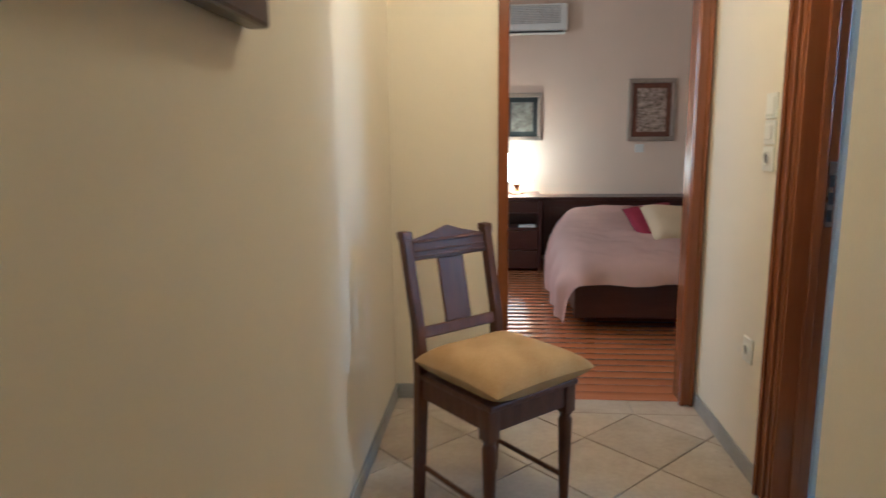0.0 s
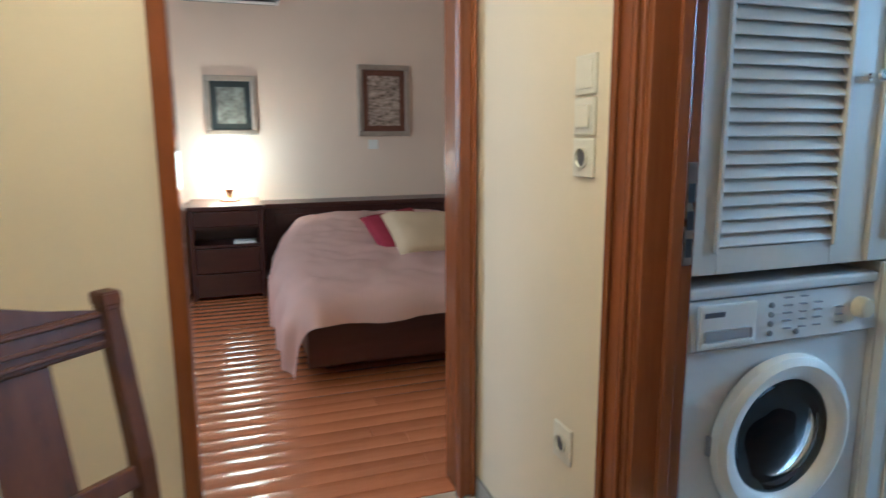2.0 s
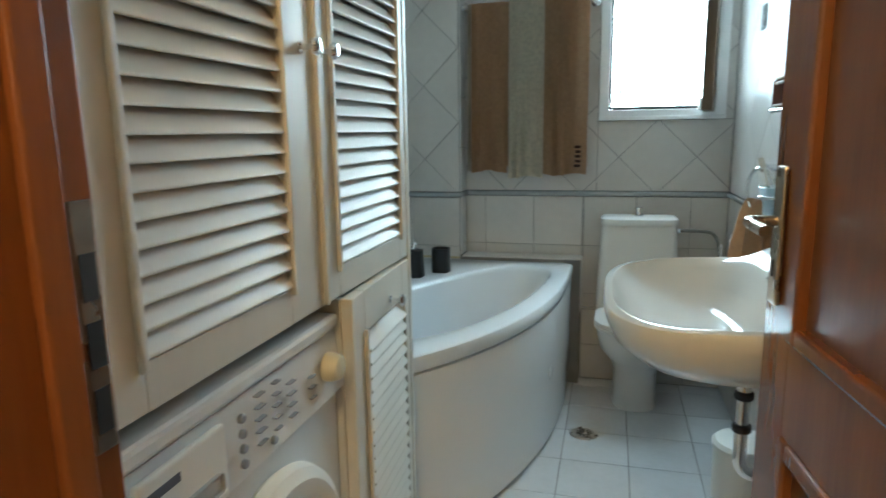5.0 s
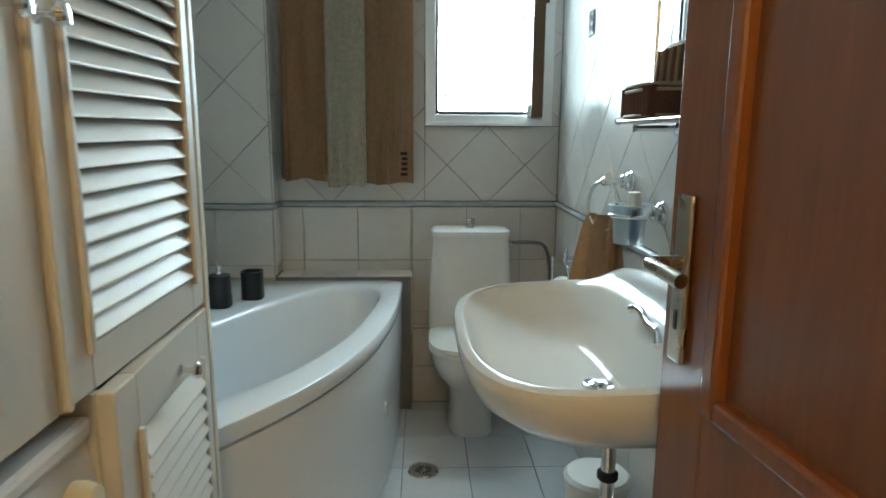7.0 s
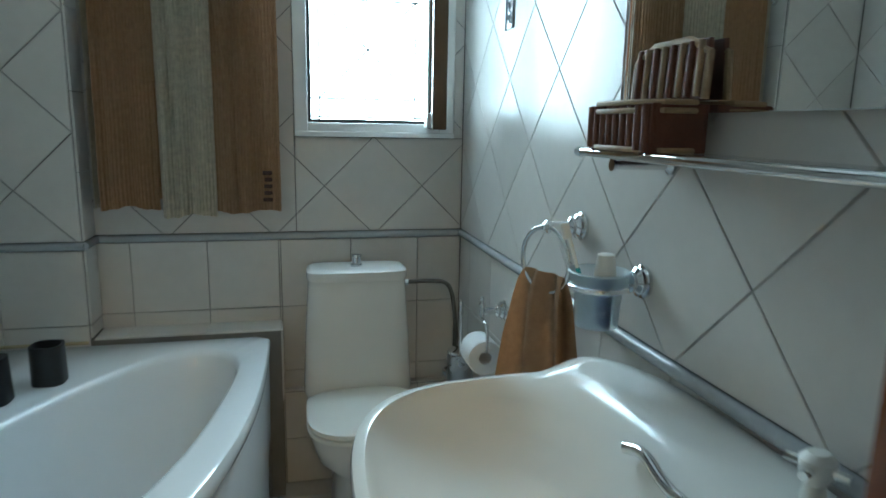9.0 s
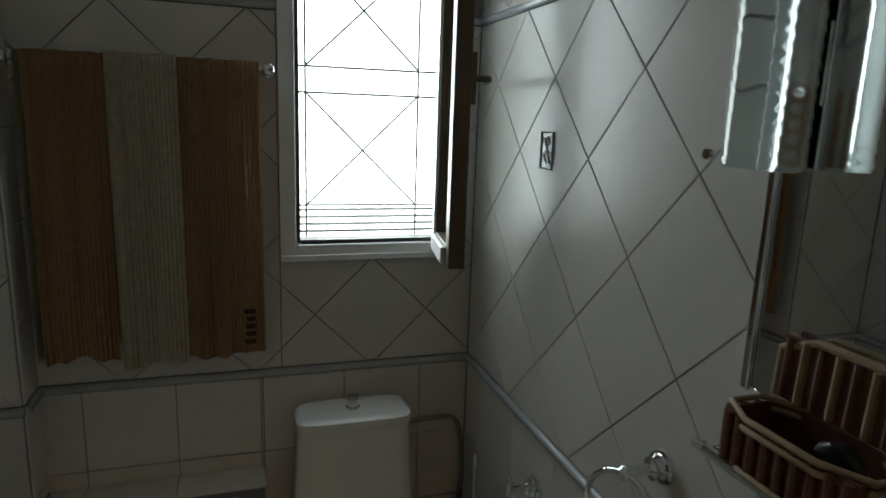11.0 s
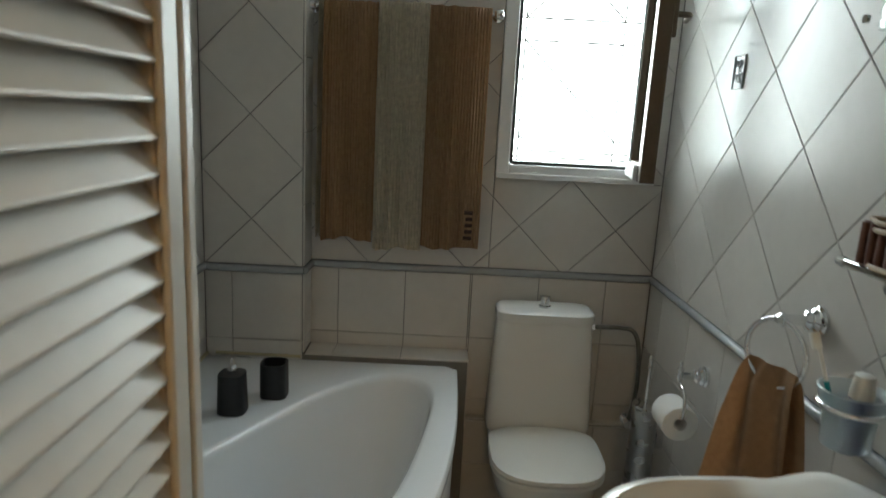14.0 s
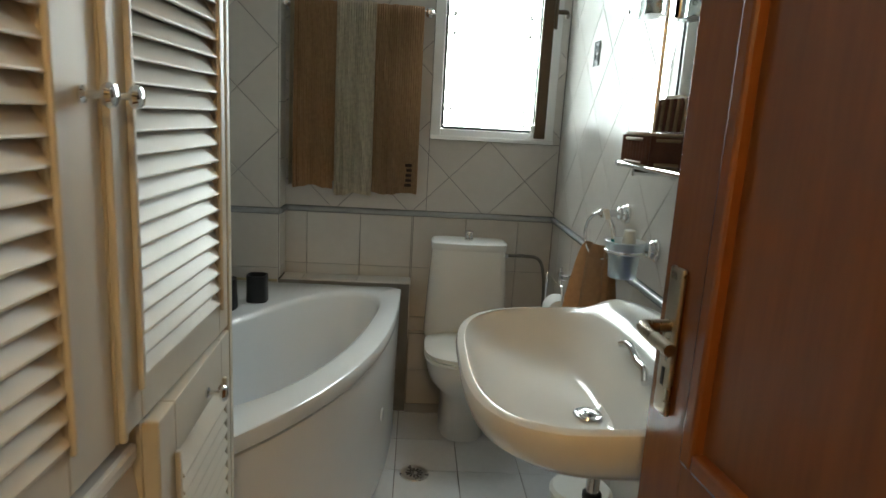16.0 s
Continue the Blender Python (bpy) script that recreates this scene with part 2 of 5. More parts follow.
def T(points, r=0.01, n=10, bm=None, rounds=3, loop=False):
    """Tube along a smoothed line of points."""
    p = [Vector(q) for q in points]
    for _ in range(rounds):
        q = [] if loop else [p[0]]
        k = len(p)
        for i in range(k if loop else k - 1):
            a, b = p[i], p[(i + 1) % k]
            q += [a.lerp(b, 0.25), a.lerp(b, 0.75)]
        p = q if loop else q + [p[-1]]
    own = bmesh.new()
    rings, side = [], None
    for i, c in enumerate(p):
        a, b = (p[i - 1], p[(i + 1) % len(p)]) if loop else (p[max(0, i - 1)], p[min(len(p) - 1, i + 1)])
        d = (b - a).normalized()
        side = (d.orthogonal() if side is None else side - d * side.dot(d)).normalized()
        up = d.cross(side)
        rings.append([own.verts.new(c + r * (math.cos(2 * math.pi * j / n) * side + math.sin(2 * math.pi * j / n) * up)) for j in range(n)])
    for i in range(len(rings) if loop else len(rings) - 1):
        a, b = rings[i], rings[(i + 1) % len(rings)]
        for j in range(n):
            own.faces.new((a[j], a[(j + 1) % n], b[(j + 1) % n], b[j]))
    if not loop:
        own.faces.new(rings[0][::-1])
        own.faces.new(rings[-1])
    return own if bm is None else merge(bm, own)


def loft(rings, cap0=True, cap1=True):
    bm = bmesh.new()
    vs = [[bm.verts.new(p) for p in r] for r in rings]
    n = len(vs[0])
    for a, b in zip(vs, vs[1:]):
        for i in range(n):
            bm.faces.new((a[i], a[(i + 1) % n], b[(i + 1) % n], b[i]))
    if cap0:
        bm.faces.new(vs[0][::-1])
    if cap1:
        bm.faces.new(vs[-1])
    return bm


def supere(cx, cy, a, b, n, z, k=64):
    out = []
    for i in range(k):
        t = 2 * math.pi * i / k
        c, s = math.cos(t), math.sin(t)
        out.append((cx + a * math.copysign(abs(c) ** (2 / n), c), cy + b * math.copysign(abs(s) ** (2 / n), s), z))
    return out


def lump(cx, cy, cz, sx, sy, sz, n=20, puff=0.5):
    """Pillow: two bulging sheets that meet at a seam with pulled-out corners."""
    bm = bmesh.new()
    for sign in (1, -1):
        g = []
        for i in range(n + 1):
            row = []
            for j in range(n + 1):
                u, v = 2 * i / n - 1, 2 * j / n - 1
                h = (max(0, (1 - u ** 4)) * max(0, (1 - v ** 4))) ** puff
                pin = 1 - 0.07 * (1 - u * u) * v * v
                pin2 = 1 - 0.07 * (1 - v * v) * u * u
                row.append(bm.verts.new((cx + sx / 2 * u * pin2, cy + sy / 2 * v * pin, cz + sign * sz / 2 * h * (1 + 0.12 * noise.noise((u * 2, v * 2, sign))))))
            g.append(row)
        for i in range(n):
            for j in range(n):
                bm.faces.new((g[i][j], g[i + 1][j], g[i + 1][j + 1], g[i][j + 1]))
    bmesh.ops.remove_doubles(bm, verts=bm.verts, dist=0.0004)
    return bm


# ---------------- structure ----------------
def wall(name, x0, x1, y0, y1, z0, z1, m, label, holes=()):
    """A wall; holes are (a0, a1, z0, z1) along its length."""
    bm = bmesh.new()
    along_x = (x1 - x0) > (y1 - y0)
    a0, a1 = (x0, x1) if along_x else (y0, y1)
    cuts = sorted({a0, a1, *(h[0] for h in holes), *(h[1] for h in holes)})
    for p, q in zip(cuts, cuts[1:]):
        spans = [(z0, z1)]
        for h in holes:
            if h[0] <= p and q <= h[1]:
                spans = [(s, e) for s, e in ((z0, h[2]), (h[3], z1)) if e > s]
        for s, e in spans:
            if along_x:
                B(p, q, y0, y1, s, e, bm=bm)
            else:
                B(x0, x1, p, q, s, e, bm=bm)
    bmesh.ops.remove_doubles(bm, verts=bm.verts, dist=0.0001)
    return tagged(part(name, bm, m), label, "wall", kind="structure")


H = 2.62
EX, SY, NY = 3.90, 1.10, 2.70          # bathroom: window wall, basin wall, wall behind the tub
HX = 1.03                              # hall wall with the switches
BY = 2.93                              # hall face of the bedroom wall
nb = B(-0.40, -0.26, -2.6, 1.33, 0, H)
bmesh.ops.bevel(nb, geom=[q for q in nb.edges if all(v.co.x > -0.3 and v.co.y > 1 for v in q.verts)], offset=0.06, segments=6, affect="EDGES")
tagged(part("wall_hall_left_near", nb, PAINT, smooth=True), "cream painted hall wall with rounded corner", "wall", kind="structure")
wall("wall_hall_left_far", -0.56, -0.42, 1.18, BY, 0, H, PAINT, "cream painted wall beside the bedroom door")
wall("wall_hall_left_return", -0.42, -0.40, 1.18, 1.32, 0, H, PAINT, "cream painted wall return")
wall("wall_hall_right_near", 0.62, 0.78, -2.6, 0.985, 0, H, PAINT, "cream painted hall wall corner")
wall("wall_hall_right_return", 0.78, HX, 0.865, 0.985, 0, H, PAINT, "cream painted wall return beside bathroom door")
wall("wall_bathroom_door", HX, 1.132, 0.865, BY, 0, H, PAINT, "cream wall with the bathroom door opening", holes=((1.255, 2.055, 0, 2.08),))
wall("wall_hall_back", -0.40, 0.78, -2.72, -2.6, 0, H, PAINT, "cream painted end wall of the hall")
wall("wall_bedroom_door", -1.5, 4.2, BY, 3.05, 0, H, PAINT, "cream wall with the bedroom door opening", holes=((0.115, 0.985, 0, 2.10),))
wall("wall_bedroom_back", -1.5, 3.2, 6.76, 6.90, 0, 2.9, BEDPAINT, "pale beige bedroom wall behind the bed")
wall("wall_bedroom_left", -1.5, -1.38, 3.05, 6.76, 0, 2.9, BEDPAINT, "pale beige bedroom wall", holes=((3.7, 4.7, 0.9, 2.1),))
wall("wall_bedroom_right", 3.08, 3.2, 3.05, 6.76, 0, 2.9, BEDPAINT, "pale beige bedroom wall")
wall("wall_bathroom_window", EX, EX + 0.20, 0.98, 2.84, 0, H, GROUT, "tiled bathroom wall with the window opening", holes=((1.165, 1.685, 1.30, 2.22),))
wall("wall_bathroom_basin", 1.132, EX, 0.98, SY, 0, H, GROUT, "tiled bathroom wall behind the basin")
wall("wall_bathroom_tub", 1.132, EX, NY, 2.84, 0, H, GROUT, "tiled bathroom wall behind the tub")
tagged(part("floor_bathroom", B(1.03, 4.1, 0.98, 2.84, -0.1, -0.006), GROUT), "bathroom floor bed under white tiles", "floor", kind="structure")
tagged(part("floor_hall", B(-0.6, HX, -2.72, 2.955, -0.1, -0.006), GROUT), "hall floor bed under beige diagonal tiles", "floor", kind="structure")
tagged(part("floor_bedroom", B(-1.5, 3.2, 2.955, 6.9, -0.1, -0.008), DARKW), "bedroom floor under red oak planks", "floor", kind="structure")
tagged(part("ceiling_hall", B(-0.6, 1.132, -2.72, BY, H, H + 0.1), CEIL), "white painted hall ceiling", "ceiling", kind="structure")
tagged(part("ceiling_bathroom", B(1.132, 4.1, 0.98, 2.84, H, H + 0.1), CEIL), "white painted bathroom ceiling", "ceiling", kind="structure")
tagged(part("ceiling_bedroom", B(-1.5, 3.2, 3.05, 6.9, 2.9, 3.0), CEIL), "white painted bedroom ceiling", "ceiling", kind="structure")
wall("wall_bedroom_over_door", -1.5, 3.2, 2.95, 3.05, H, 2.9, BEDPAINT, "pale beige wall above the bedroom door")
tagged(part("pillar", B(3.775, EX, 2.355, NY, 0, H), GROUT), "tiled corner pillar beside the tub", "pillar", kind="structure")
tagged(part("ledge", B(3.78, EX, 1.765, 2.355, 0, 0.622), GROUT), "tiled ledge at the end of the tub", "ledge", kind="structure")
tagged(part("plinth", B(3.862, EX, SY, 1.765, 0, 0.362), GROUT), "low tiled plinth behind the toilet", "plinth", kind="structure")
tagged(part("ground", B(4.1, 30, -12, 16, -0.4, -0.3), GROUT), "pale ground outside the window", "ground", kind="structure")
tagged(part("backdrop", B(7.0, 7.02, -3, 6, -0.3, 6), OUTSIDE), "white glare of daylight outside the window", "backdrop", kind="structure")


# casings and jambs of the two doorways
def frame_post(name, parent, x0, x1, y0, y1, z0, z1, bev=0.006):
    return part(name, B(x0, x1, y0, y1, z0, z1, bev), WOOD, parent)


d1 = tagged(thing("door_1", (0, 0, 0), "open red-brown panelled wooden bathroom door with frame", "door"), kind="structure")
frame_post("casing", d1, HX - 0.02, HX - 0.002, 2.045, 2.138, 0, 2.17)
frame_post("casing", d1, HX - 0.02, HX - 0.002, 1.165, 1.262, 0, 2.17)
frame_post("casing", d1, HX - 0.02, HX - 0.002, 1.262, 2.045, 2.075, 2.17)
frame_post("jamb", d1, HX - 0.012, 1.142, 2.03, 2.053, 0, 2.078, 0.003)
frame_post("jamb", d1, HX - 0.012, 1.142, 1.257, 1.28, 0, 2.078, 0.003)
frame_post("jamb", d1, HX - 0.012, 1.142, 1.28, 2.03, 2.055, 2.078, 0.003)
frame_post("door_stop", d1, HX + 0.045, HX + 0.075, 2.018, 2.0295, 0, 2.05, 0.003)
frame_post("bead", d1, HX - 0.031, HX - 0.0205, 2.118, 2.136, 0, 2.17, 0.004)
frame_post("bead", d1, HX - 0.031, HX - 0.0205, 2.056, 2.07, 0, 2.17, 0.004)
sp = part("strike_plate", B(1.114, 1.136, 2.0265, 2.0295, 0.985, 1.19, 0.001), PLATE, d1, "brushed steel strike plate")
for z in (1.02, 1.075, 1.13):
    # dark block on the plate in place of a shaded hole
    part("latch_hole", B(1.117, 1.133, 2.0255, 2.0285, z - 0.019, z + 0.019), DARKRUBSHADE, sp)

# the leaf, turned into the bathroom
leaf = part("leaf", bmesh.new(), WOOD, d1)
leaf.matrix_basis = pose(1.165, 1.288, 0, 0, 0, 5.9)
DW = 0.757
part("stile", B(0.0, 0.105, -0.04, 0, 0.01, 2.04, 0.003), WOOD, leaf)
part("stile", B(DW - 0.115, DW, -0.04, 0, 0.01, 2.04, 0.003), WOOD, leaf)
for z0, z1 in ((0.01, 0.19), (0.74, 0.90), (1.93, 2.04)):
    part("rail", B(0.105, DW - 0.115, -0.04, 0, z0, z1, 0.002), WOOD, leaf)
for z0, z1 in ((0.19, 0.74), (0.90, 1.93)):
    part("panel", B(0.105, DW - 0.115, -0.030, -0.012, z0, z1), WOODPAN, leaf)
    mb = bmesh.new()
    x0, x1 = 0.105, DW - 0.115
    for a, b, c, d in ((x0, x0 + 0.03, z0, z1), (x1 - 0.03, x1, z0, z1), (x0 + 0.03, x1 - 0.03, z0, z0 + 0.03), (x0 + 0.03, x1 - 0.03, z1 - 0.03, z1)):
        B(a, b, -0.044, 0.007, c, d, 0.006, 2, mb)
    part("moulding", mb, WOOD, leaf)
plate = part("handle_plate", B(DW - 0.068, DW - 0.030, 0.0005, 0.010, 0.945, 1.175, 0.004), PLATE, leaf, "aged bronze door handle plate")
hb = T([(DW - 0.049, 0.008, 1.085), (DW - 0.049, 0.05, 1.085), (DW - 0.06, 0.058, 1.085), (DW - 0.145, 0.058, 1.082)], 0.0095, 10)
part("lever", hb, PLATE, leaf, smooth=True)
# dark sliver on the plate, standing in for the shade inside the keyhole
part("keyhole", B(DW - 0.053, DW - 0.045, 0.0102, 0.0112, 0.992, 1.02), DARKRUBSHADE, leaf)
for z in (0.25, 1.75):
    part("hinge", L([(0.008, 0), (0.008, 0.09)], 12, m=pose(-0.006, 0.004, z)), STEEL, leaf, smooth=True)

d2 = tagged(thing("door_2", (0, 0, 0), "red-brown wooden frame of the bedroom doorway", "door frame"), kind="structure")
frame_post("casing", d2, 0.955, HX - 0.006, BY - 0.022, BY - 0.002, 0, 2.19)
frame_post("casing", d2, 0.085, 0.135, BY - 0.022, BY - 0.002, 0, 2.19)
frame_post("casing", d2, 0.135, 0.955, BY - 0.022, BY - 0.002, 2.09, 2.19)
frame_post("jamb", d2, 0.968, 0.9845, BY - 0.01, 3.062, 0, 2.098, 0.003)
frame_post("jamb", d2, 0.1155, 0.134, BY - 0.01, 3.062, 0, 2.098, 0.003)
frame_post("jamb", d2, 0.134, 0.968, BY - 0.01, 3.062, 2.08, 2.098, 0.003)
frame_post("bead", d2, 0.958, 0.976, BY - 0.034, BY - 0.0225, 0, 2.19, 0.005)
frame_post("bead", d2, 1.002, 1.022, BY - 0.034, BY - 0.0225, 0, 2.19, 0.005)

for nm, x0, x1, y0, y1 in (("baseboard_switch", HX - 0.012, HX - 0.002, 2.14, BY - 0.036), ("baseboard_left", -0.418, -0.408, 1.322, BY - 0.002),
                           ("baseboard_door", -0.406, 0.083, BY - 0.012, BY - 0.002), ("baseboard_near", -0.258, -0.248, -2.6, 1.26)):
    tagged(part(nm, B(x0, x1, y0, y1, 0.001, 0.075, 0.002), SKIRT), "grey stone skirting tile", "skirting", kind="structure")

# ---------------- hall things ----------------
def dining_chair():
    c = thing("dining_chair", (0.071, 1.977, 0), "dark-stained wooden chair with carved top rail on hall tiles", "chair", rz=42)
    W, D, S = 0.378, 0.387, 0.485   # seat width, depth, height
    hw = W / 2
    for s in (-1, 1):
        leg = bmesh.new()
        L([(0.015, 0), (0.017, 0.02), (0.015, 0.05), (0.020, 0.22), (0.023, 0.345), (0.017, 0.36), (0.024, 0.375)], 16, leg, pose(s * (hw - 0.02), -D / 2 + 0.025, 0))
        B(s * (hw - 0.02) - 0.023, s * (hw - 0.02) + 0.023, -D / 2 + 0.002, -D / 2 + 0.048, 0.375, S - 0.012, 0.003, 2, leg)
        part("leg", leg, CHAIRW, c, smooth=True)
        # back post, raked above the seat
        rings = []
        for z, y, w in ((0, 0.203, 0.016), (S, 0.175, 0.020), (0.655, 0.188, 0.018), (0.935, 0.250, 0.017), (0.94, 0.251, 0.020), (0.965, 0.256, 0.020)):
            x = s * (hw - 0.015) + s * 0.012 * max(0, z - S)
            rings.append([(x - w, y - w, z), (x + w, y - w, z), (x + w, y + w, z), (x - w, y + w, z)])
        b = loft(rings)
        bmesh.ops.bevel(b, geom=b.edges[:], offset=0.003, segments=2, affect="EDGES")
        part("back_post", b, CHAIRW, c)
    rake = pose(0, 0.181, 0.615, -12.5, 0, 0)
    # top rail: a band with grooves under a low pediment
    w = hw - 0.03
    bm = bmesh.new()
    B(-w, w, -0.012, 0.012, 0.255, 0.325, 0.003, 2, bm)
    part("top_rail", bm, CHAIRW, c, m=rake)
    for z in (0.262, 0.282, 0.312):
        part("reed", B(-w + 0.002, w - 0.002, -0.018, -0.0125, z, z + 0.009, 0.003), CHAIRW, c, m=rake)
    ped = loft([[(-w, y, 0.3255), (w, y, 0.3255), (w * 0.40, y, 0.346), (0.0, y, 0.366), (-w * 0.40, y, 0.346)] for y in (-0.010, 0.010)])
    part("pediment", ped, CHAIRW, c, m=rake)
    part("splat", B(-0.056, 0.056, -0.006, 0.006, 0.03, 0.2545, 0.002), CHAIRW, c, m=rake)
    part("cross_rail", B(-w, w, -0.011, 0.011, -0.01, 0.0295, 0.004), CHAIRW, c, m=rake)
    for nm, b in (("front_apron", B(-hw + 0.04, hw - 0.04, -D / 2 + 0.008, -D / 2 + 0.03, S - 0.085, S - 0.012, 0.002)),
                  ("side_apron", B(-hw + 0.008, -hw + 0.03, -D / 2 + 0.05, D / 2 - 0.02, S - 0.085, S - 0.012, 0.002)),
                  ("side_apron", B(hw - 0.03, hw - 0.008, -D / 2 + 0.05, D / 2 - 0.02, S - 0.085, S - 0.012, 0.002)),
                  ("back_apron", B(-hw + 0.03, hw - 0.03, D / 2 - 0.025, D / 2 - 0.003, S - 0.085, S - 0.012, 0.002)),
                  ("seat", B(-hw - 0.004, hw + 0.004, -D / 2 - 0.008, D / 2 - 0.035, S - 0.0115, S + 0.008, 0.005)),
                  ("stretcher", T([(-hw + 0.02, -D / 2 + 0.03, 0.14), (-hw + 0.02, D / 2, 0.14)], 0.009, rounds=0)),
                  ("stretcher", T([(hw - 0.02, -D / 2 + 0.03, 0.14), (hw - 0.02, D / 2, 0.14)], 0.009, rounds=0))):
        part(nm, b, CHAIRW, c)
    m = c.matrix_basis @ pose(0.0, -0.045, S + 0.010)
    b = lump(0, 0, 0.049, 0.435, 0.425, 0.122, 28, 0.55)
    b.transform(m)
    tagged(part("seat_cushion", b, CUSH, smooth=True), "mustard velvet cushion lying on the wooden chair", "cushion")


dining_chair()


def switch_plate(y, z0, z1, kind):
    s = thing("wall_switch" if kind != "socket" else "wall_socket", (HX, y, z0), {
        "blank": "white blank switch plate on cream wall", "rocker": "white rocker light switch on cream wall",
        "socket": "white power socket on cream wall"}[kind], "switch" if kind != "socket" else "socket", group="" if kind == "socket" else "switches by the bathroom door")
    h = z1 - z0
    part("plate", B(-0.009, -0.0005, -0.042, 0.042, 0.0, h, 0.003), PLASTIC, s)
    if kind == "rocker":
        part("rocker", B(-0.015, -0.0095, -0.026, 0.026, 0.016, h - 0.016, 0.003), PLASTIC, s)
    elif kind == "blank":
        part("rocker", B(-0.0125, -0.0095, -0.032, 0.032, 0.012, h - 0.012, 0.002), PLASTIC, s)
    else:
        r = pose(-0.0095, 0, h / 2, 0, -90, 0)
        part("socket_ring", L([(0.020, 0), (0.0225, 0.0005), (0.024, 0.006), (0.021, 0.007), (0.0195, 0.001)], 24, m=r), PLASTIC, s, smooth=True)
        part("socket_well", L([(0.019, -0.0002), (0.019, 0.0012)], 20, m=r), INK, s)


switch_plate(2.266, 1.332, 1.418, "blank")
switch_plate(2.266, 1.243, 1.326, "rocker")
switch_plate(2.266, 1.150, 1.237, "socket")
switch_plate(2.322, 0.430, 0.525, "socket")

pf = thing("framed_picture", (-0.26, 0.50, 1.415), "dark wooden frame hanging on cream hall wall", "picture")
for b in (B(0.001, 0.035, -0.30, 0.30, 0.0, 0.05, 0.006), B(0.001, 0.035, -0.30, 0.30, 0.55, 0.60, 0.006), B(0.001, 0.035, -0.30, -0.25, 0.051, 0.549, 0.006), B(0.001, 0.035, 0.25, 0.30, 0.051, 0.549, 0.006)):
    part("frame_side", b, DARKW, pf)
part("print", B(0.002, 0.012, -0.25, 0.25, 0.05, 0.55), PRINT, pf)

hl = thing("ceiling_lamp", (0.25, 1.75, H), "round opal glass ceiling lamp in the hall, lit", "lamp")
part("base", L([(0.10, -0.025), (0.11, -0.002)], 32), PLASTIC, hl, smooth=True)
part("shade", L([(0.02, -0.10), (0.09, -0.085), (0.125, -0.05), (0.11, -0.0255)], 32), HALLGLOW, hl, smooth=True)

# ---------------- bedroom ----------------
# window out of view, added in the left wall to carry the fill lamp
bw = thing("window_2", (-1.44, 4.2, 0.9), "white framed bedroom window, unseen, added for the fill light", "window")
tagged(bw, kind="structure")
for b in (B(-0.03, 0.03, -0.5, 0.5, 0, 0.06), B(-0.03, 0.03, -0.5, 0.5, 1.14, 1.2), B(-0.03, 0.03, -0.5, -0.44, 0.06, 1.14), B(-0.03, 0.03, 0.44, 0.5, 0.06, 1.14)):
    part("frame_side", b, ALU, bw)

bed = thing("bed", (0.55, 4.02, 0), "dark mahogany double bed, made up in pale pink", "bed")
part("base", B(0.06, 1.72, 0.14, 2.30, 0.10, 0.33, 0.01), DARKW, bed)
part("footboard", B(0.05, 1.75, 0.08, 0.139, 0.09, 0.33, 0.012), DARKW, bed)
for x in (0.16, 1.6):
    for y in (0.3, 2.1):
        part("foot", B(x, x + 0.07, y, y + 0.07, 0, 0.0995, 0.004), DARKW, bed)
part("mattress", B(0.36, 1.72, 0.12, 2.30, 0.331, 0.425, 0.04, 3), PINK, bed)


def cover():
    bm = bmesh.new()
    nx, ny, r, top = 90, 100, 0.17, 0.475
    g = []
    for i in range(nx + 1):
        row = []
        for j in range(ny + 1):
            u, v = -0.36 + (1.80 + 0.36) * i / nx, -0.13 + (2.30 + 0.13) * j / ny
            ex, ey = 0.11 + 0.22 * min(1, max(0, (v - 0.9) / 1.4)) ** 1.6, 0.09
            ox, oy = max(0, ex - u), max(0, ey - v)
            ox *= 1.0 - 0.25 * min(1, max(0, (v - 1.2) / 1.0))
            o = math.hypot(ox, oy)
            wave = 0.020 * noise.noise((u * 4, v * 4, 0)) + 0.010 * noise.noise((u * 11, v * 9, 3))
            hx = hz = 0
            if o > 0:
                a = min(o / r, math.pi / 2)
                hx, hz = r * math.sin(a), r * (1 - math.cos(a)) + max(0, o - r * math.pi / 2)
                fold = 0.022 * math.sin(17 * (v if ox > oy else u) + 2 * noise.noise((u * 3, v * 3, 5))) * min(1, hz / 0.15)
                hx += fold
            x = max(u, ex) - (hx * ox / o if o else 0)
            y = max(v, ey) - (hx * oy / o if o else 0)
            crown = 0.15 * max(0, min(1, (v - 0.1) / 2.0)) ** 0.9 * math.sin(math.pi * min(1, max(0, (u + 0.1) / 1.9))) ** 0.4
            row.append(bm.verts.new((x, y, top + crown - hz + wave * (0.6 if o else 1))))
        g.append(row)
    for i in range(nx):
        for j in range(ny):
            bm.faces.new((g[i][j], g[i + 1][j], g[i + 1][j + 1], g[i][j + 1]))
    bmesh.ops.solidify(bm, geom=bm.faces[:], thickness=0.012)
    return bm


b = cover()
b.transform(pose(0.55, 4.02, 0))
tagged(part("duvet", b, PINK, smooth=True), "rumpled pale pink duvet hanging over the bed edge", "duvet")
b = lump(0, 0, 0, 0.58, 0.46, 0.17)
b.transform(pose(1.52, 4.95, 0.60, 30, 4, 8))
tagged(part("cushion", b, CREAM, smooth=True), "cream cushion with gold edge leaning on the bed", "cushion")
b = lump(0, 0, 0, 0.42, 0.40, 0.12)
b.transform(pose(1.345, 5.07, 0.605, 40, -6, 16))
tagged(part("cushion", b, RED, smooth=True), "crimson cushion behind the cream cushion on the bed", "cushion")
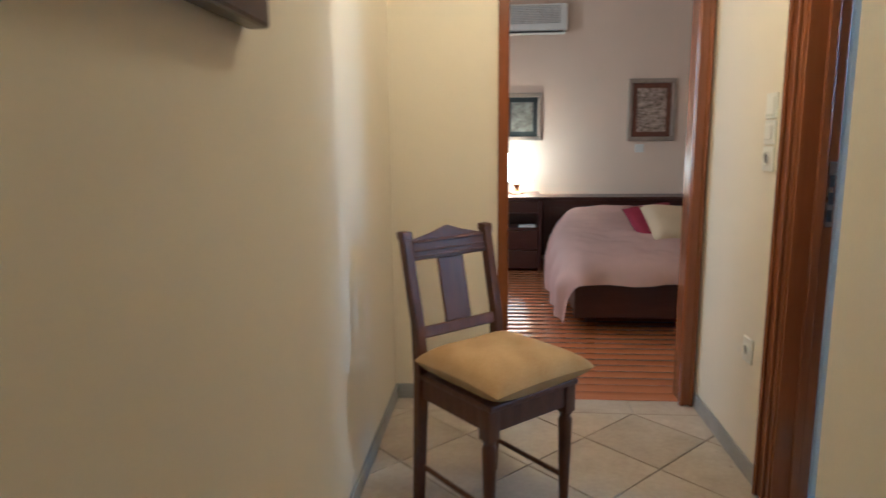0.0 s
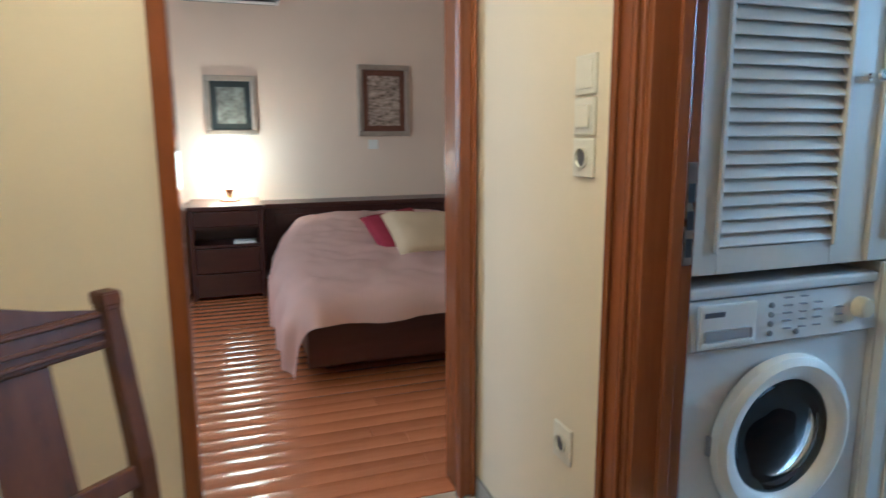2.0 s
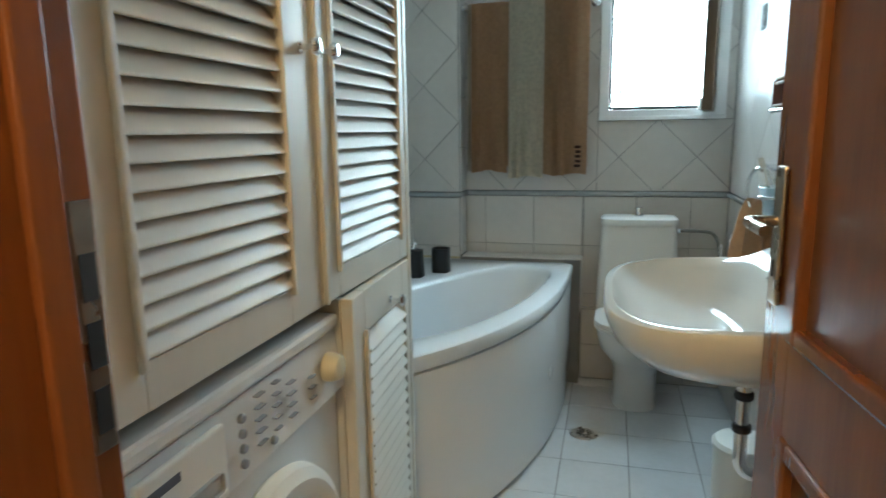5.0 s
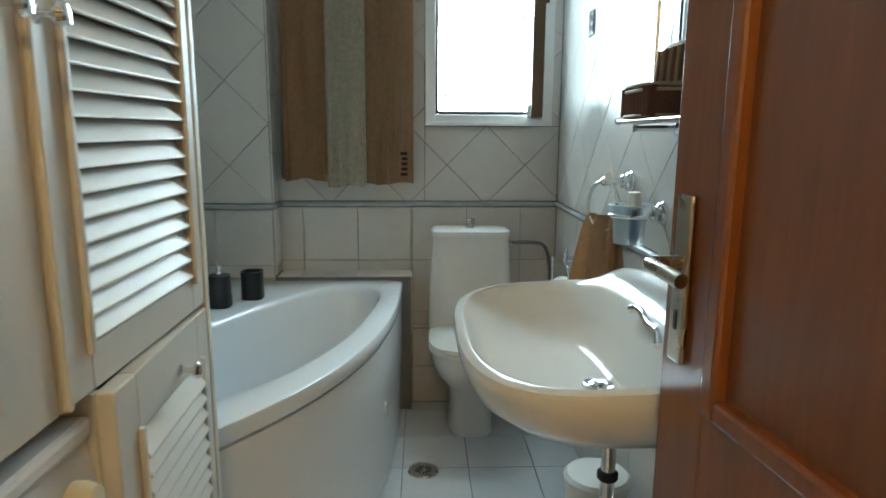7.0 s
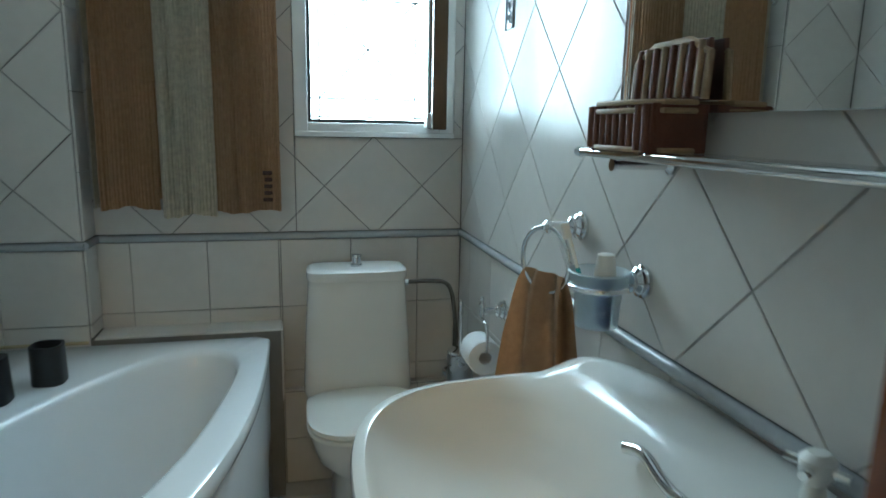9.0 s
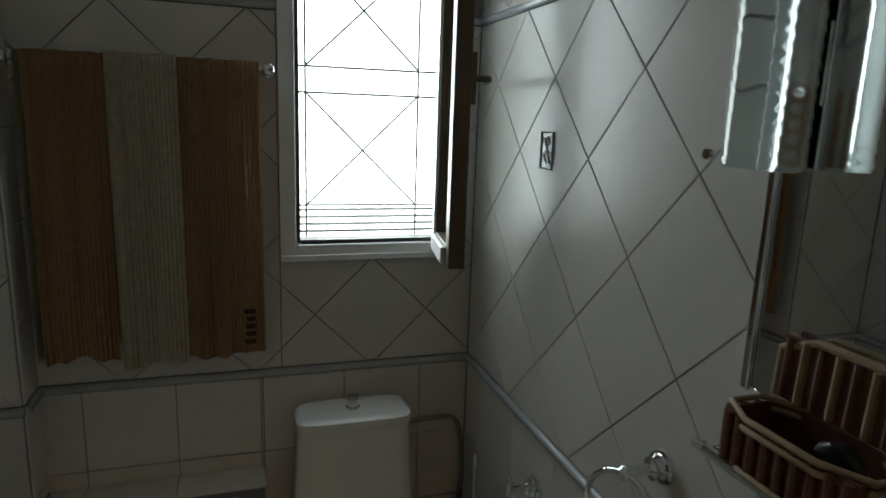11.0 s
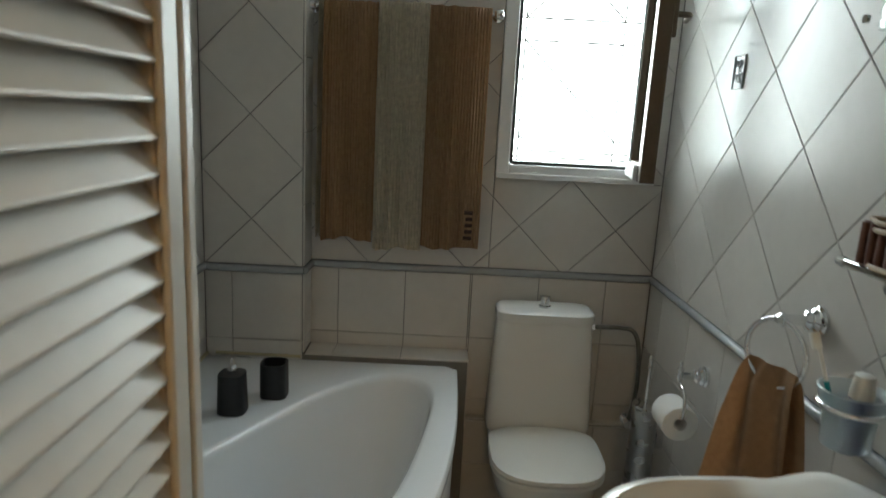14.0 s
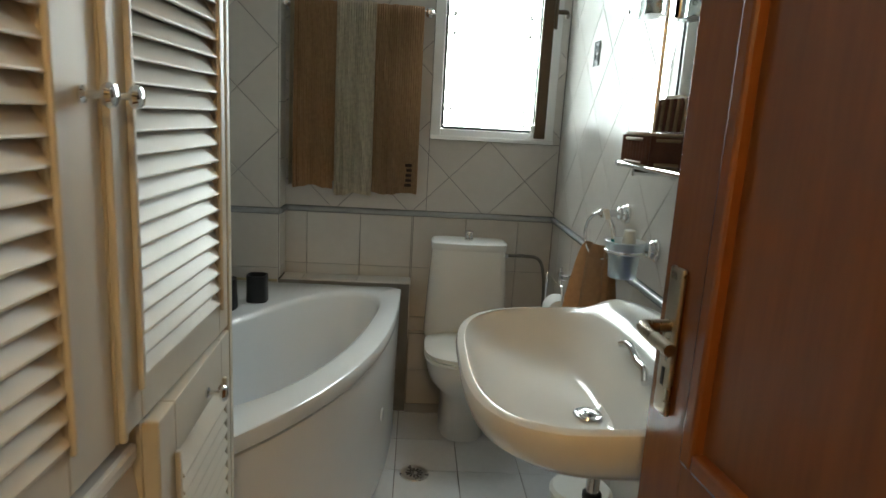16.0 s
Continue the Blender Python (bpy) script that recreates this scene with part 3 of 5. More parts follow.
hbd = thing("headboard", (0.55, 6.42, 0), "long dark mahogany headboard with a shelf top", "headboard")
part("panel", B(0.001, 2.3, 0.0, 0.30, 0.10, 0.66, 0.004), DARKW, hbd)
part("shelf", B(-0.0, 2.31, -0.03, 0.335, 0.6605, 0.70, 0.006), DARKW, hbd)
for i in range(3):
    part("inset_panel", B(0.08 + i * 0.74, 0.74 + i * 0.74, -0.014, -0.0005, 0.30, 0.61, 0.006), DARKW, hbd)
ns = thing("bedside_cabinet", (-0.02, 6.07, 0), "dark mahogany bedside cabinet with drawers and open niche", "cabinet")
part("side", B(0, 0.03, 0, 0.68, 0, 0.695, 0.003), DARKW, ns)
part("side", B(0.51, 0.54, 0, 0.34, 0, 0.695, 0.003), DARKW, ns)
part("top", B(-0.01, 0.55, -0.015, 0.685, 0.6955, 0.73, 0.006), DARKW, ns)
part("back", B(0.03, 0.51, 0.33, 0.34, 0.03, 0.695), DARKW, ns)
part("shelf", B(0.03, 0.51, 0.02, 0.33, 0.41, 0.43), DARKW, ns)
part("shelf", B(0.03, 0.51, 0.02, 0.33, 0.555, 0.57), DARKW, ns)
for z0, z1 in ((0.03, 0.21), (0.215, 0.405), (0.575, 0.69)):
    part("drawer", B(0.033, 0.507, -0.004, 0.32, z0, z1, 0.006), DARKW, ns)
tagged(part("book", B(0.30, 0.46, 6.10, 6.22, 0.4305, 0.448, 0.003), PAPER), "white booklet lying in the bedside niche", "book")
sc = thing("side_unit", (-0.40, 6.15, 0), "red-brown wooden side unit beside the bedside cabinet", "cabinet")
part("carcass", B(0.0, 0.368, 0, 0.60, 0.05, 0.70, 0.004), WOODPAN, sc)
part("door", B(0.01, 0.358, -0.018, -0.001, 0.07, 0.68, 0.004), WOODPAN, sc)
part("plinth", B(0.02, 0.35, 0.03, 0.58, 0, 0.0495), DARKW, sc)

lamp = thing("table_lamp", (0.29, 6.46, 0.7305), "lit bedside lamp with glowing cream shade", "lamp")
part("base", L([(0.075, 0), (0.08, 0.012), (0.03, 0.025), (0.022, 0.06), (0.04, 0.10), (0.018, 0.14), (0.010, 0.17)], 28), BRASS, lamp, smooth=True)
part("shade", L([(0.155, 0.13), (0.085, 0.40)], 36, closed=True), SHADE, lamp, "glowing cream fabric shade", smooth=True)


def wall_picture(x0, x1, z0, z1, label, inner, mount):
    p = thing("framed_picture", ((x0 + x1) / 2, 6.759, z0), label, "picture")
    w, h = (x1 - x0) / 2, z1 - z0
    f = 0.045
    for b in (B(-w, w, -0.03, -0.001, 0, f, 0.006), B(-w, w, -0.03, -0.001, h - f, h, 0.006), B(-w, -w + f, -0.03, -0.001, f + 0.0005, h - f - 0.0005, 0.006), B(w - f, w, -0.03, -0.001, f + 0.0005, h - f - 0.0005, 0.006)):
        part("frame_side", b, SILVER, p)
    part("mount", B(-w + f, w - f, -0.012, -0.004, f, h - f), mount, p)
    part("image", B(-w + f + 0.05, w - f - 0.05, -0.016, -0.0125, f + 0.05, h - f - 0.05), inner, p)


wall_picture(0.14, 0.555, 1.26, 1.75, "framed print with dark mount and silvery frame on wall", PRINT, MOUNT)
wall_picture(1.425, 1.905, 1.245, 1.872, "framed embossed relief in silvery frame on bedroom wall", RELIEF, WICKER)
for x, z in ((1.56, 1.13), (-0.16, 0.80)):
    s = thing("wall_switch", (x, 6.759, z), "small white switch on the beige bedroom wall", "switch")
    part("plate", B(-0.045, 0.045, -0.010, -0.001, 0, 0.085, 0.003), PLASTIC, s)
    part("rocker", B(-0.028, 0.028, -0.014, -0.0105, 0.016, 0.069, 0.002), PLASTIC, s)
ac = thing("air_conditioner", (0.38, 6.759, 2.305), "white split air conditioner with grille high on the wall", "air conditioner")
part("body", B(-0.40, 0.40, -0.19, -0.001, 0.03, 0.29, 0.02, 3), PLASTIC, ac)
for i in range(11):
    part("grille_slat", B(-0.37, 0.33, -0.196, -0.1905, 0.10 + i * 0.016, 0.109 + i * 0.016, 0.002), STEEL, ac)
part("outlet", B(-0.36, 0.36, -0.186, -0.05, 0.012, 0.0295), DARKRUBSHADE, ac)
part("flap", B(-0.38, 0.38, -0.20, -0.13, 0.0, 0.0115, 0.003), PLASTIC, ac)

# ---------------- bathroom: cabinet and washing machine ----------------
CY = 2.128


def louvre_door(name, parent, x0, x1, z0, z1, l0, l1, lz0, lz1, m=None, pitch=0.0306, lean=0.0155, lip=-0.0035):
    d = part(name, bmesh.new(), CABW, parent, m=m)
    y0, y1 = 0.0, 0.026
    part("stile", B(x0, l0, y0, y1, z0, z1, 0.003), CABW, d)
    part("stile", B(l1, x1, y0, y1, z0, z1, 0.003), CABW, d)
    part("bottom_rail", B(l0, l1, y0, y1, z0, lz0, 0.002), CABW, d)
    part("top_rail", B(l0, l1, y0, y1, lz1, z1, 0.002), CABW, d)
    part("bead", B(l0 - 0.012, l0 - 0.0005, y0 - 0.009, y0 - 0.0005, lz0 - 0.01, lz1 + 0.01, 0.003), CABW, d)
    part("bead", B(l1 + 0.0005, l1 + 0.012, y0 - 0.009, y0 - 0.0005, lz0 - 0.01, lz1 + 0.01, 0.003), CABW, d)
    # each slat: a thin board leaning back, its foot standing clear of the next one below
    sb = loft([[(x, lip + 0.0065, 0.0005), (x, lip, 0.0), (x, lip - 0.001, 0.0015), (x, lip - 0.0005, 0.004), (x, lean, pitch * 1.09), (x, lean + 0.005, pitch * 1.09)]
               for x in (l0 + 0.0005, l1 - 0.0005)])
    me = mesh_of(sb, "slat", CABW)
    n = int((lz1 - lz0 - 0.004) / pitch)
    for i in range(n):
        s = new("slat", me)
        s.parent = d
        s.location = (0, 0, lz0 + 0.003 + i * pitch)
    return d


def knob(parent, x, z, m=CHROME):
    k = bmesh.new()
    L([(0.010, 0), (0.010, 0.003), (0.005, 0.006), (0.0045, 0.024)], 14, k, pose(x, -0.0005, z, 90, 0, 0))
    L([(0.0045, 0.024), (0.013, 0.026), (0.015, 0.031), (0.012, 0.036), (0.005, 0.038)], 14, k, pose(x, -0.0005, z, 90, 0, 0))
    part("knob", k, m, parent, "polished metal knob", smooth=True)


cab = thing("laundry_cabinet", (0, CY, 0), "off-white louvred cabinet built round the washing machine", "cabinet")
part("side_panel", B(1.200, 1.222, 0.0, 0.57, 0, 2.24, 0.002), CABW, cab)
part("side_panel", B(2.230, 2.250, -0.003, 0.57, 0, 2.24, 0.003), CABW, cab)
part("divider", B(1.8155, 1.832, 0.004, 0.57, 0, 0.925), CABW, cab)
part("cabinet_floor", B(1.222, 2.230, 0.024, 0.57, 0.926, 0.945), CABW, cab)
part("cabinet_top", B(1.222, 2.230, 0.0, 0.57, 2.22, 2.24), CABW, cab)
part("back_panel", B(1.222, 2.230, 0.555, 0.57, 0.0, 2.22), CABW, cab)
da = louvre_door("door", cab, 1.224, 1.738, 0.932, 2.215, 1.290, 1.628, 0.991, 2.14)
db = louvre_door("door", cab, 1.742, 2.228, 0.932, 2.215, 1.818, 2.172, 0.991, 2.14)
part("meeting_strip", B(1.7425, 1.753, -0.010, -0.0005, 0.934, 2.213, 0.003), CABW, db)
knob(da, 1.700, 1.375)
knob(db, 1.768, 1.375)
hinge_at = pose(2.228, -0.002, 0, 0, 0, 2.4) @ pose(-2.228, 0, 0)
dc = louvre_door("lower_door", cab, 1.824, 2.228, 0.07, 0.924, 1.895, 2.165, 0.13, 0.835, m=hinge_at, pitch=0.030, lean=0.009, lip=-0.0105)
knob(dc, 2.06, 0.862)
part("toe_kick", B(1.832, 2.230, 0.05, 0.065, 0, 0.065), CABW, cab)

wm = thing("washing_machine", (1.525, CY + 0.012, 0), "white front-loading washing machine with laundry inside", "washing machine")
part("body", B(-0.288, 0.288, 0.004, 0.52, 0.015, 0.745, 0.006), ENAMEL, wm)
part("lid", B(-0.290, 0.290, -0.006, 0.53, 0.872, 0.90, 0.008), ENAMEL, wm)
pan = loft([[(x, 0.002, 0.747), (x, -0.012, 0.755), (x, 0.004, 0.868), (x, 0.50, 0.8705), (x, 0.50, 0.747)] for x in (-0.288, 0.288)])
cp = part("control_panel", pan, ENAMEL, wm)
dr = part("detergent_drawer", B(-0.275, -0.11, -0.019, -0.008, 0.757, 0.862, 0.004), PLASTIC, wm)
# the recess is drawn flat; its shadow is put into the grey colour
part("drawer_grip", B(-0.262, -0.128, -0.0225, -0.0195, 0.775, 0.803, 0.006), GRIPSHADE, dr)
part("grip_lip", B(-0.268, -0.122, -0.026, -0.0195, 0.765, 0.776, 0.003), PLASTIC, dr)
part("logo", B(-0.262, -0.205, -0.0205, -0.0192, 0.833, 0.845, 0.0005), INK, dr)
part("programme_knob", L([(0.027, 0), (0.027, 0.012), (0.022, 0.028), (0.016, 0.030)], 28, m=pose(0.225, -0.008, 0.815, 90, 0, 0)), KNOBY, wm, "cream plastic knob", smooth=True)
for i in range(4):
    part("button", L([(0.007, 0), (0.007, 0.005), (0.005, 0.007)], 14, m=pose(-0.062, -0.010, 0.776 + i * 0.023, 90, 0, 0)), MARK, wm, smooth=True)
for k, (x, n) in enumerate(((-0.02, 5), (0.03, 5), (0.075, 4), (0.15, 3))):
    for i in range(n):
        part("printed_mark", B(x, x + 0.022 - 0.004 * (k % 2), -0.0145, -0.006, 0.782 + i * 0.019, 0.7845 + i * 0.019), MARK, wm)
part("button", L([(0.007, 0), (0.007, 0.005), (0.005, 0.007)], 14, m=pose(0.02, -0.010, 0.772, 90, 0, 0)), MARK, wm, smooth=True)
dm = pose(0.0, 0.003, 0.505, 90, 0, 0)
dw = part("door", L([(0.148, 0.006), (0.205, 0.004), (0.214, 0.016), (0.208, 0.034), (0.190, 0.044), (0.165, 0.040), (0.152, 0.028), (0.147, 0.010)], 64, m=dm), PLASTIC, wm, "white plastic porthole ring", smooth=True)
part("glass", L([(0.150, 0.020), (0.13, 0.010), (0.09, 0.026), (0.04, 0.034), (0.001, 0.036)], 48, m=dm), DARKGLASS, dw, smooth=True)
part("door_catch", B(-0.219, -0.209, -0.014, 0.001, 0.485, 0.535, 0.003), MARK, dw)
# flat black disc stands in for the unlit drum behind the glass
part("drum", L([(0.149, 0.0015), (0.148, 0.0025)], 40, m=dm), DARKRUBSHADE, wm)
lb = bmesh.new()
bmesh.ops.create_icosphere(lb, subdivisions=4, radius=0.105)
for v in lb.verts:
    v.co *= 1 + 0.35 * noise.noise(v.co * 14)
    v.co.y *= 0.12
lb.transform(pose(0, -0.002, 0.470))
part("laundry", lb, LAUNDRY, wm, "dark mixed laundry", smooth=True)
for x in (-0.24, 0.24):
    part("foot", L([(0.02, 0), (0.02, 0.0148)], 14, m=pose(x, 0.08, 0)), DARKRUBSHADE, wm)

# ---------------- bathtub ----------------
TX1, TX0 = 3.775, 2.268


def tub_front(x):
    return 1.80 + 0.44 * max(0.0, (TX1 - x) / (TX1 - TX0)) ** 3.1


def resample(loop, c, n=112):
    """Points of a closed line where rays from c at even angles cross it."""
    out = []
    for i in range(n):
        a = 2 * math.pi * i / n + 0.013
        d = Vector((math.cos(a), math.sin(a)))
        best = 0
        for p, q in zip(loop, loop[1:] + loop[:1]):
            p, q = Vector(p) - c, Vector(q) - c
            e = q - p
            den = d.x * e.y - d.y * e.x
            if abs(den) < 1e-9:
                continue
            t, s = (p.x * e.y - p.y * e.x) / den, (p.x * d.y - p.y * d.x) / den
            if t > 0 and -1e-6 <= s <= 1 + 1e-6:
                best = max(best, t)
        out.append(c + d * best)
    return out


TC = Vector((3.0, 2.20))
outer = [(TX0 + (TX1 - TX0) * i / 40, tub_front(TX0 + (TX1 - TX0) * i / 40)) for i in range(41)] + [(TX1, 2.3535), (TX1 - 0.003, 2.3535), (TX1 - 0.003, NY - 0.006), (TX0, NY - 0.006)]
OUT = resample(outer, TC)
basin = [Vector(p) for p in ((3.69, 1.99), (3.60, 2.17), (3.27, 2.375), (2.88, 2.56), (2.52, 2.52), (2.42, 2.36), (2.60, 2.12), (2.95, 1.965), (3.34, 1.895), (3.57, 1.88))]
for _ in range(3):
    basin = [q for a, b in zip(basin, basin[1:] + basin[:1]) for q in (a.lerp(b, 0.25), a.lerp(b, 0.75))]
INN = resample([tuple(p) for p in basin], TC)


def ring(base, inset, z):
    out = []
    for p in base:
        d = p - TC
        q = TC + d * (1 - inset / d.length)
        out.append((q.x, min(q.y, NY - 0.006), z))
    return out


tub = thing("bathtub", (0, 0, 0), "white acrylic corner bathtub with curved front", "bathtub")
FR = [p for p in OUT]
part("apron", loft([ring(FR, 0.024, 0.016), ring(FR, 0.018, 0.020), ring(FR, 0.014, 0.30), ring(FR, 0.010, 0.545), ring(FR, 0.012, 0.551), ring(FR, 0.034, 0.552), ring(FR, 0.034, 0.561)], True, False), ACRYL, tub, smooth=True)
shell = loft([ring(FR, 0.034, 0.5615), ring(FR, 0.004, 0.563), ring(FR, 0.0, 0.575), ring(FR, 0.0, 0.596), ring(FR, 0.006, 0.607), ring(FR, 0.02, 0.612),
              ring(INN, -0.022, 0.612), ring(INN, -0.006, 0.606), ring(INN, 0.006, 0.588), ring(INN, 0.035, 0.50), ring(INN, 0.08, 0.36), ring(INN, 0.15, 0.24), ring(INN, 0.24, 0.205), ring(INN, 0.33, 0.20)], False, True)
# near-black base painted in for the shade where the tub meets the floor
part("plinth", loft([ring(FR, 0.045, 0.0), ring(FR, 0.045, 0.0155)]), DARKRUBSHADE, tub, "dark strip standing in for the shade under the tub")
part("basin", shell, ACRYL, tub, smooth=True)
part("overflow", L([(0.03, 0), (0.03, 0.006), (0.02, 0.010)], 24, m=pose(2.72, 2.535, 0.50, 84, 0, 0)), CHROME, tub, smooth=True)
part("access_cap", L([(0.026, 0), (0.026, 0.004), (0.02, 0.005)], 24, m=pose(3.13, tub_front(3.13) + 0.012, 0.30, 90, 0, -8)), ACRYL, tub, smooth=True)
tagged(part("sealant_bead", T([(3.772, 2.66, 0.618), (3.772, 2.36, 0.618)], 0.007, 8, T([(2.30, 2.688, 0.618), (3.76, 2.688, 0.618)], 0.007, 8, rounds=0), rounds=0), CAULK), "yellowed sealant bead along the tub", "sealant", kind="structure")


def bottle(x, y, z, h, pump, label):
    o = thing("soap_dispenser" if pump else "tumbler", (x, y, z), label, "soap dispenser" if pump else "tumbler")
    rings = []
    for i in range(23):
        zz = h * i / 22
        e = 0.0012 * (i % 2)
        tap = 1 - 0.10 * i / 22 if pump else 1 - 0.02 * i / 22
        rings.append(supere(0, 0, 0.040 * tap + e, 0.040 * tap + e, 3.2, zz, 32))
    if pump:
        part("bottle", loft(rings), BLACK, o, smooth=True)
        part("collar", L([(0.014, h), (0.014, h + 0.012), (0.006, h + 0.014), (0.005, h + 0.03)], 18), CHROME, o, smooth=True)
        part("pump_head", T([(0, 0, h + 0.028), (0, 0, h + 0.04), (-0.012, -0.006, h + 0.042), (-0.04, -0.02, h + 0.036)], 0.006), CHROME, o, smooth=True)
    else:
        rings += [supere(0, 0, 0.034, 0.034, 3.2, h, 32), supere(0, 0, 0.033, 0.033, 3.2, 0.01, 32)]
        part("cup", loft(rings), BLACK, o, smooth=True)


bottle(3.345, 2.462, 0.613, 0.118, True, "black ribbed soap dispenser with chrome pump on the tub")
bottle(3.462, 2.372, 0.613, 0.108, False, "black ribbed tumbler standing on the tub")

hs = thing("shower_handset", (3.23, NY - 0.006, 0.80), "chrome hand shower and tap above the tub", "shower")
part("wall_mount", L([(0.028, 0), (0.028, 0.01), (0.016, 0.03), (0.014, 0.05)], 20, m=pose(0, 0, 0, 90, 0, 0)), CHROME, hs, smooth=True)
part("handle", T([(0, -0.045, 0), (0.0, -0.08, -0.01), (0.03, -0.10, -0.02), (0.08, -0.11, -0.005)], 0.012), CHROME, hs, smooth=True)
part("head", L([(0.012, 0), (0.03, 0.012), (0.034, 0.03), (0.03, 0.034)], 22, m=pose(0.075, -0.11, -0.02, 140, 0, 30)), CHROME, hs, smooth=True)
part("hose", T([(0, -0.05, -0.01), (-0.10, -0.06, -0.16), (-0.35, -0.03, -0.17), (-0.50, -0.03, -0.12)], 0.007), HOSE, hs, smooth=True)

# ---------------- toilet ----------------
to = thing("toilet", (0, 1.505, 0), "white ceramic close-coupled toilet, lid closed", "toilet")
def trap(z, hw0, hw1, x0, x1, k=48):
    return supere((x0 + x1) / 2, 0, (x1 - x0) / 2, (hw0 + hw1) / 2, 5.0, z, k)


part("cistern", loft([trap(0.40, .182, .182, 3.695, 3.860), trap(0.42, .186, .186, 3.690, 3.860), trap(0.60, .178, .178, 3.705, 3.860), trap(0.80, .165, .165, 3.718, 3.860)]), WHITE, to, smooth=True)
part("cistern_lid", loft([trap(0.801, .168, .168, 3.712, 3.862), trap(0.812, .171, .171, 3.708, 3.862), trap(0.832, .170, .170, 3.710, 3.862), trap(0.840, .160, .160, 3.722, 3.860)]), WHITE, to, smooth=True)
part("flush_button", L([(0.022, 0.8405), (0.022, 0.846), (0.016, 0.848), (0.016, 0.868), (0.020, 0.872), (0.018, 0.880), (0.008, 0.882)], 24, m=pose(3.79, 0, 0)), CHROME, to, "chrome flush button", smooth=True)


def dee(z, x0, x1, hw, k=64, n=2.6):
    """D-shaped outline: rounded towards -x, squarer at the back."""
    pts = []
    for i in range(k):
        t = 2 * math.pi * i / k
        c, s = math.cos(t), math.sin(t)
        e = 2 / (n if c < 0 else 6)
        pts.append(((x0 + x1) / 2 + (x1 - x0) / 2 * math.copysign(abs(c) ** e, c), hw * math.copysign(abs(s) ** (2 / 2.8), s), z))
    return pts


part("bowl", loft([dee(0.0, 3.50, 3.85, .100), dee(0.03, 3.505, 3.85, .095), dee(0.16, 3.50, 3.85, .095), dee(0.22, 3.46, 3.85, .115), dee(0.28, 3.395, 3.85, .158), dee(0.34, 3.372, 3.855, .174), dee(0.385, 3.368, 3.85, .176)]), WHITE, to, smooth=True)
part("seat", loft([dee(0.387, 3.362, 3.70, .180), dee(0.392, 3.355, 3.70, .184), dee(0.402, 3.355, 3.70, .184), dee(0.405, 3.362, 3.70, .180)]), PLASTIC, to, smooth=True)
part("lid", loft([dee(0.407, 3.360, 3.698, .180), dee(0.411, 3.354, 3.698, .184), dee(0.424, 3.355, 3.698, .183), dee(0.432, 3.385, 3.69, .160), dee(0.434, 3.45, 3.67, .10)]), PLASTIC, to, "white plastic toilet lid", smooth=True)
hh = thing("water_hose", (0, 0, 0), "braided flexible hose from cistern to wall valve", "hose")
part("hose", T([(3.79, 1.335, 0.775), (3.80, 1.24, 0.775), (3.81, 1.165, 0.765), (3.82, 1.14, 0.66), (3.82, 1.135, 0.52), (3.83, 1.15, 0.40)], 0.008), HOSE, hh, smooth=True)
part("nut", L([(0.012, 0), (0.012, 0.022)], 6, m=pose(3.79, 1.345, 0.775, 90, 0, 0)), CHROME, hh)
part("valve", L([(0.020, 0), (0.020, 0.006), (0.010, 0.010), (0.010, 0.045), (0.016, 0.048), (0.016, 0.06)], 18, m=pose(3.861, 1.155, 0.40, 0, -90, 0)), CHROME, hh, smooth=True)

tb = thing("toilet_brush", (3.60, 1.175, 0.265), "brushed steel toilet brush in cylindrical wall holder", "toilet brush")
part("holder", L([(0.047, 0), (0.047, 0.008), (0.043, 0.012), (0.043, 0.30), (0.045, 0.305), (0.040, 0.306)], 28), STEEL, tb, smooth=True)
part("wall_bracket", B(-0.012, 0.012, -0.068, -0.044, 0.16, 0.22, 0.002), CHROME, tb)
part("lid", L([(0.044, 0.3065), (0.043, 0.315), (0.012, 0.322)], 28), CHROME, tb, smooth=True)
part("handle", L([(0.006, 0.3225), (0.006, 0.44), (0.010, 0.445), (0.006, 0.455), (0.009, 0.47), (0.004, 0.485)], 14), CHROME, tb, smooth=True)

dn = thing("floor_drain", (3.24, 1.712, 0.0005), "round steel drain grate in white floor tiles", "drain")
part("rim", L([(0.040, 0.0), (0.040, 0.005), (0.055, 0.005), (0.058, 0.0)], 36), STEEL, dn, smooth=True)
part("grate", L([(0.0395, 0.0), (0.0395, 0.003), (0.01, 0.003)], 36), STEEL, dn)
for i in range(12):
    a = i * math.pi / 6
    # dark bar laid on the grate for the shade in the slot
    part("slot", B(0.014, 0.034, -0.003, 0.003, 0.0031, 0.0036), DARKRUBSHADE, dn, m=pose(0, 0, 0, 0, 0, math.degrees(a)))

# ---------------- wash basin ----------------
wb = thing("wash_basin", (2.322, SY + 0.006, 0), "white ceramic wall-hung wash basin with wide rounded rim", "wash basin")
N = 96


def bring(a, b0, b1, n, z, lift=0.0, cx=0.0):
    """Basin outline from the wall (b0) to the front (b1); lift raises the back."""
    out = []
    for x, y, _ in supere(cx, (b0 + b1) / 2, a, (b1 - b0) / 2, n, 0, N):
        s = min(1.0, max(0.0, (0.17 - y) / 0.10))
        out.append((x, y, z + lift * (0.4 * max(0.0, 1 - y / 0.54) + 0.6 * s * s * (3 - 2 * s))))
    return out


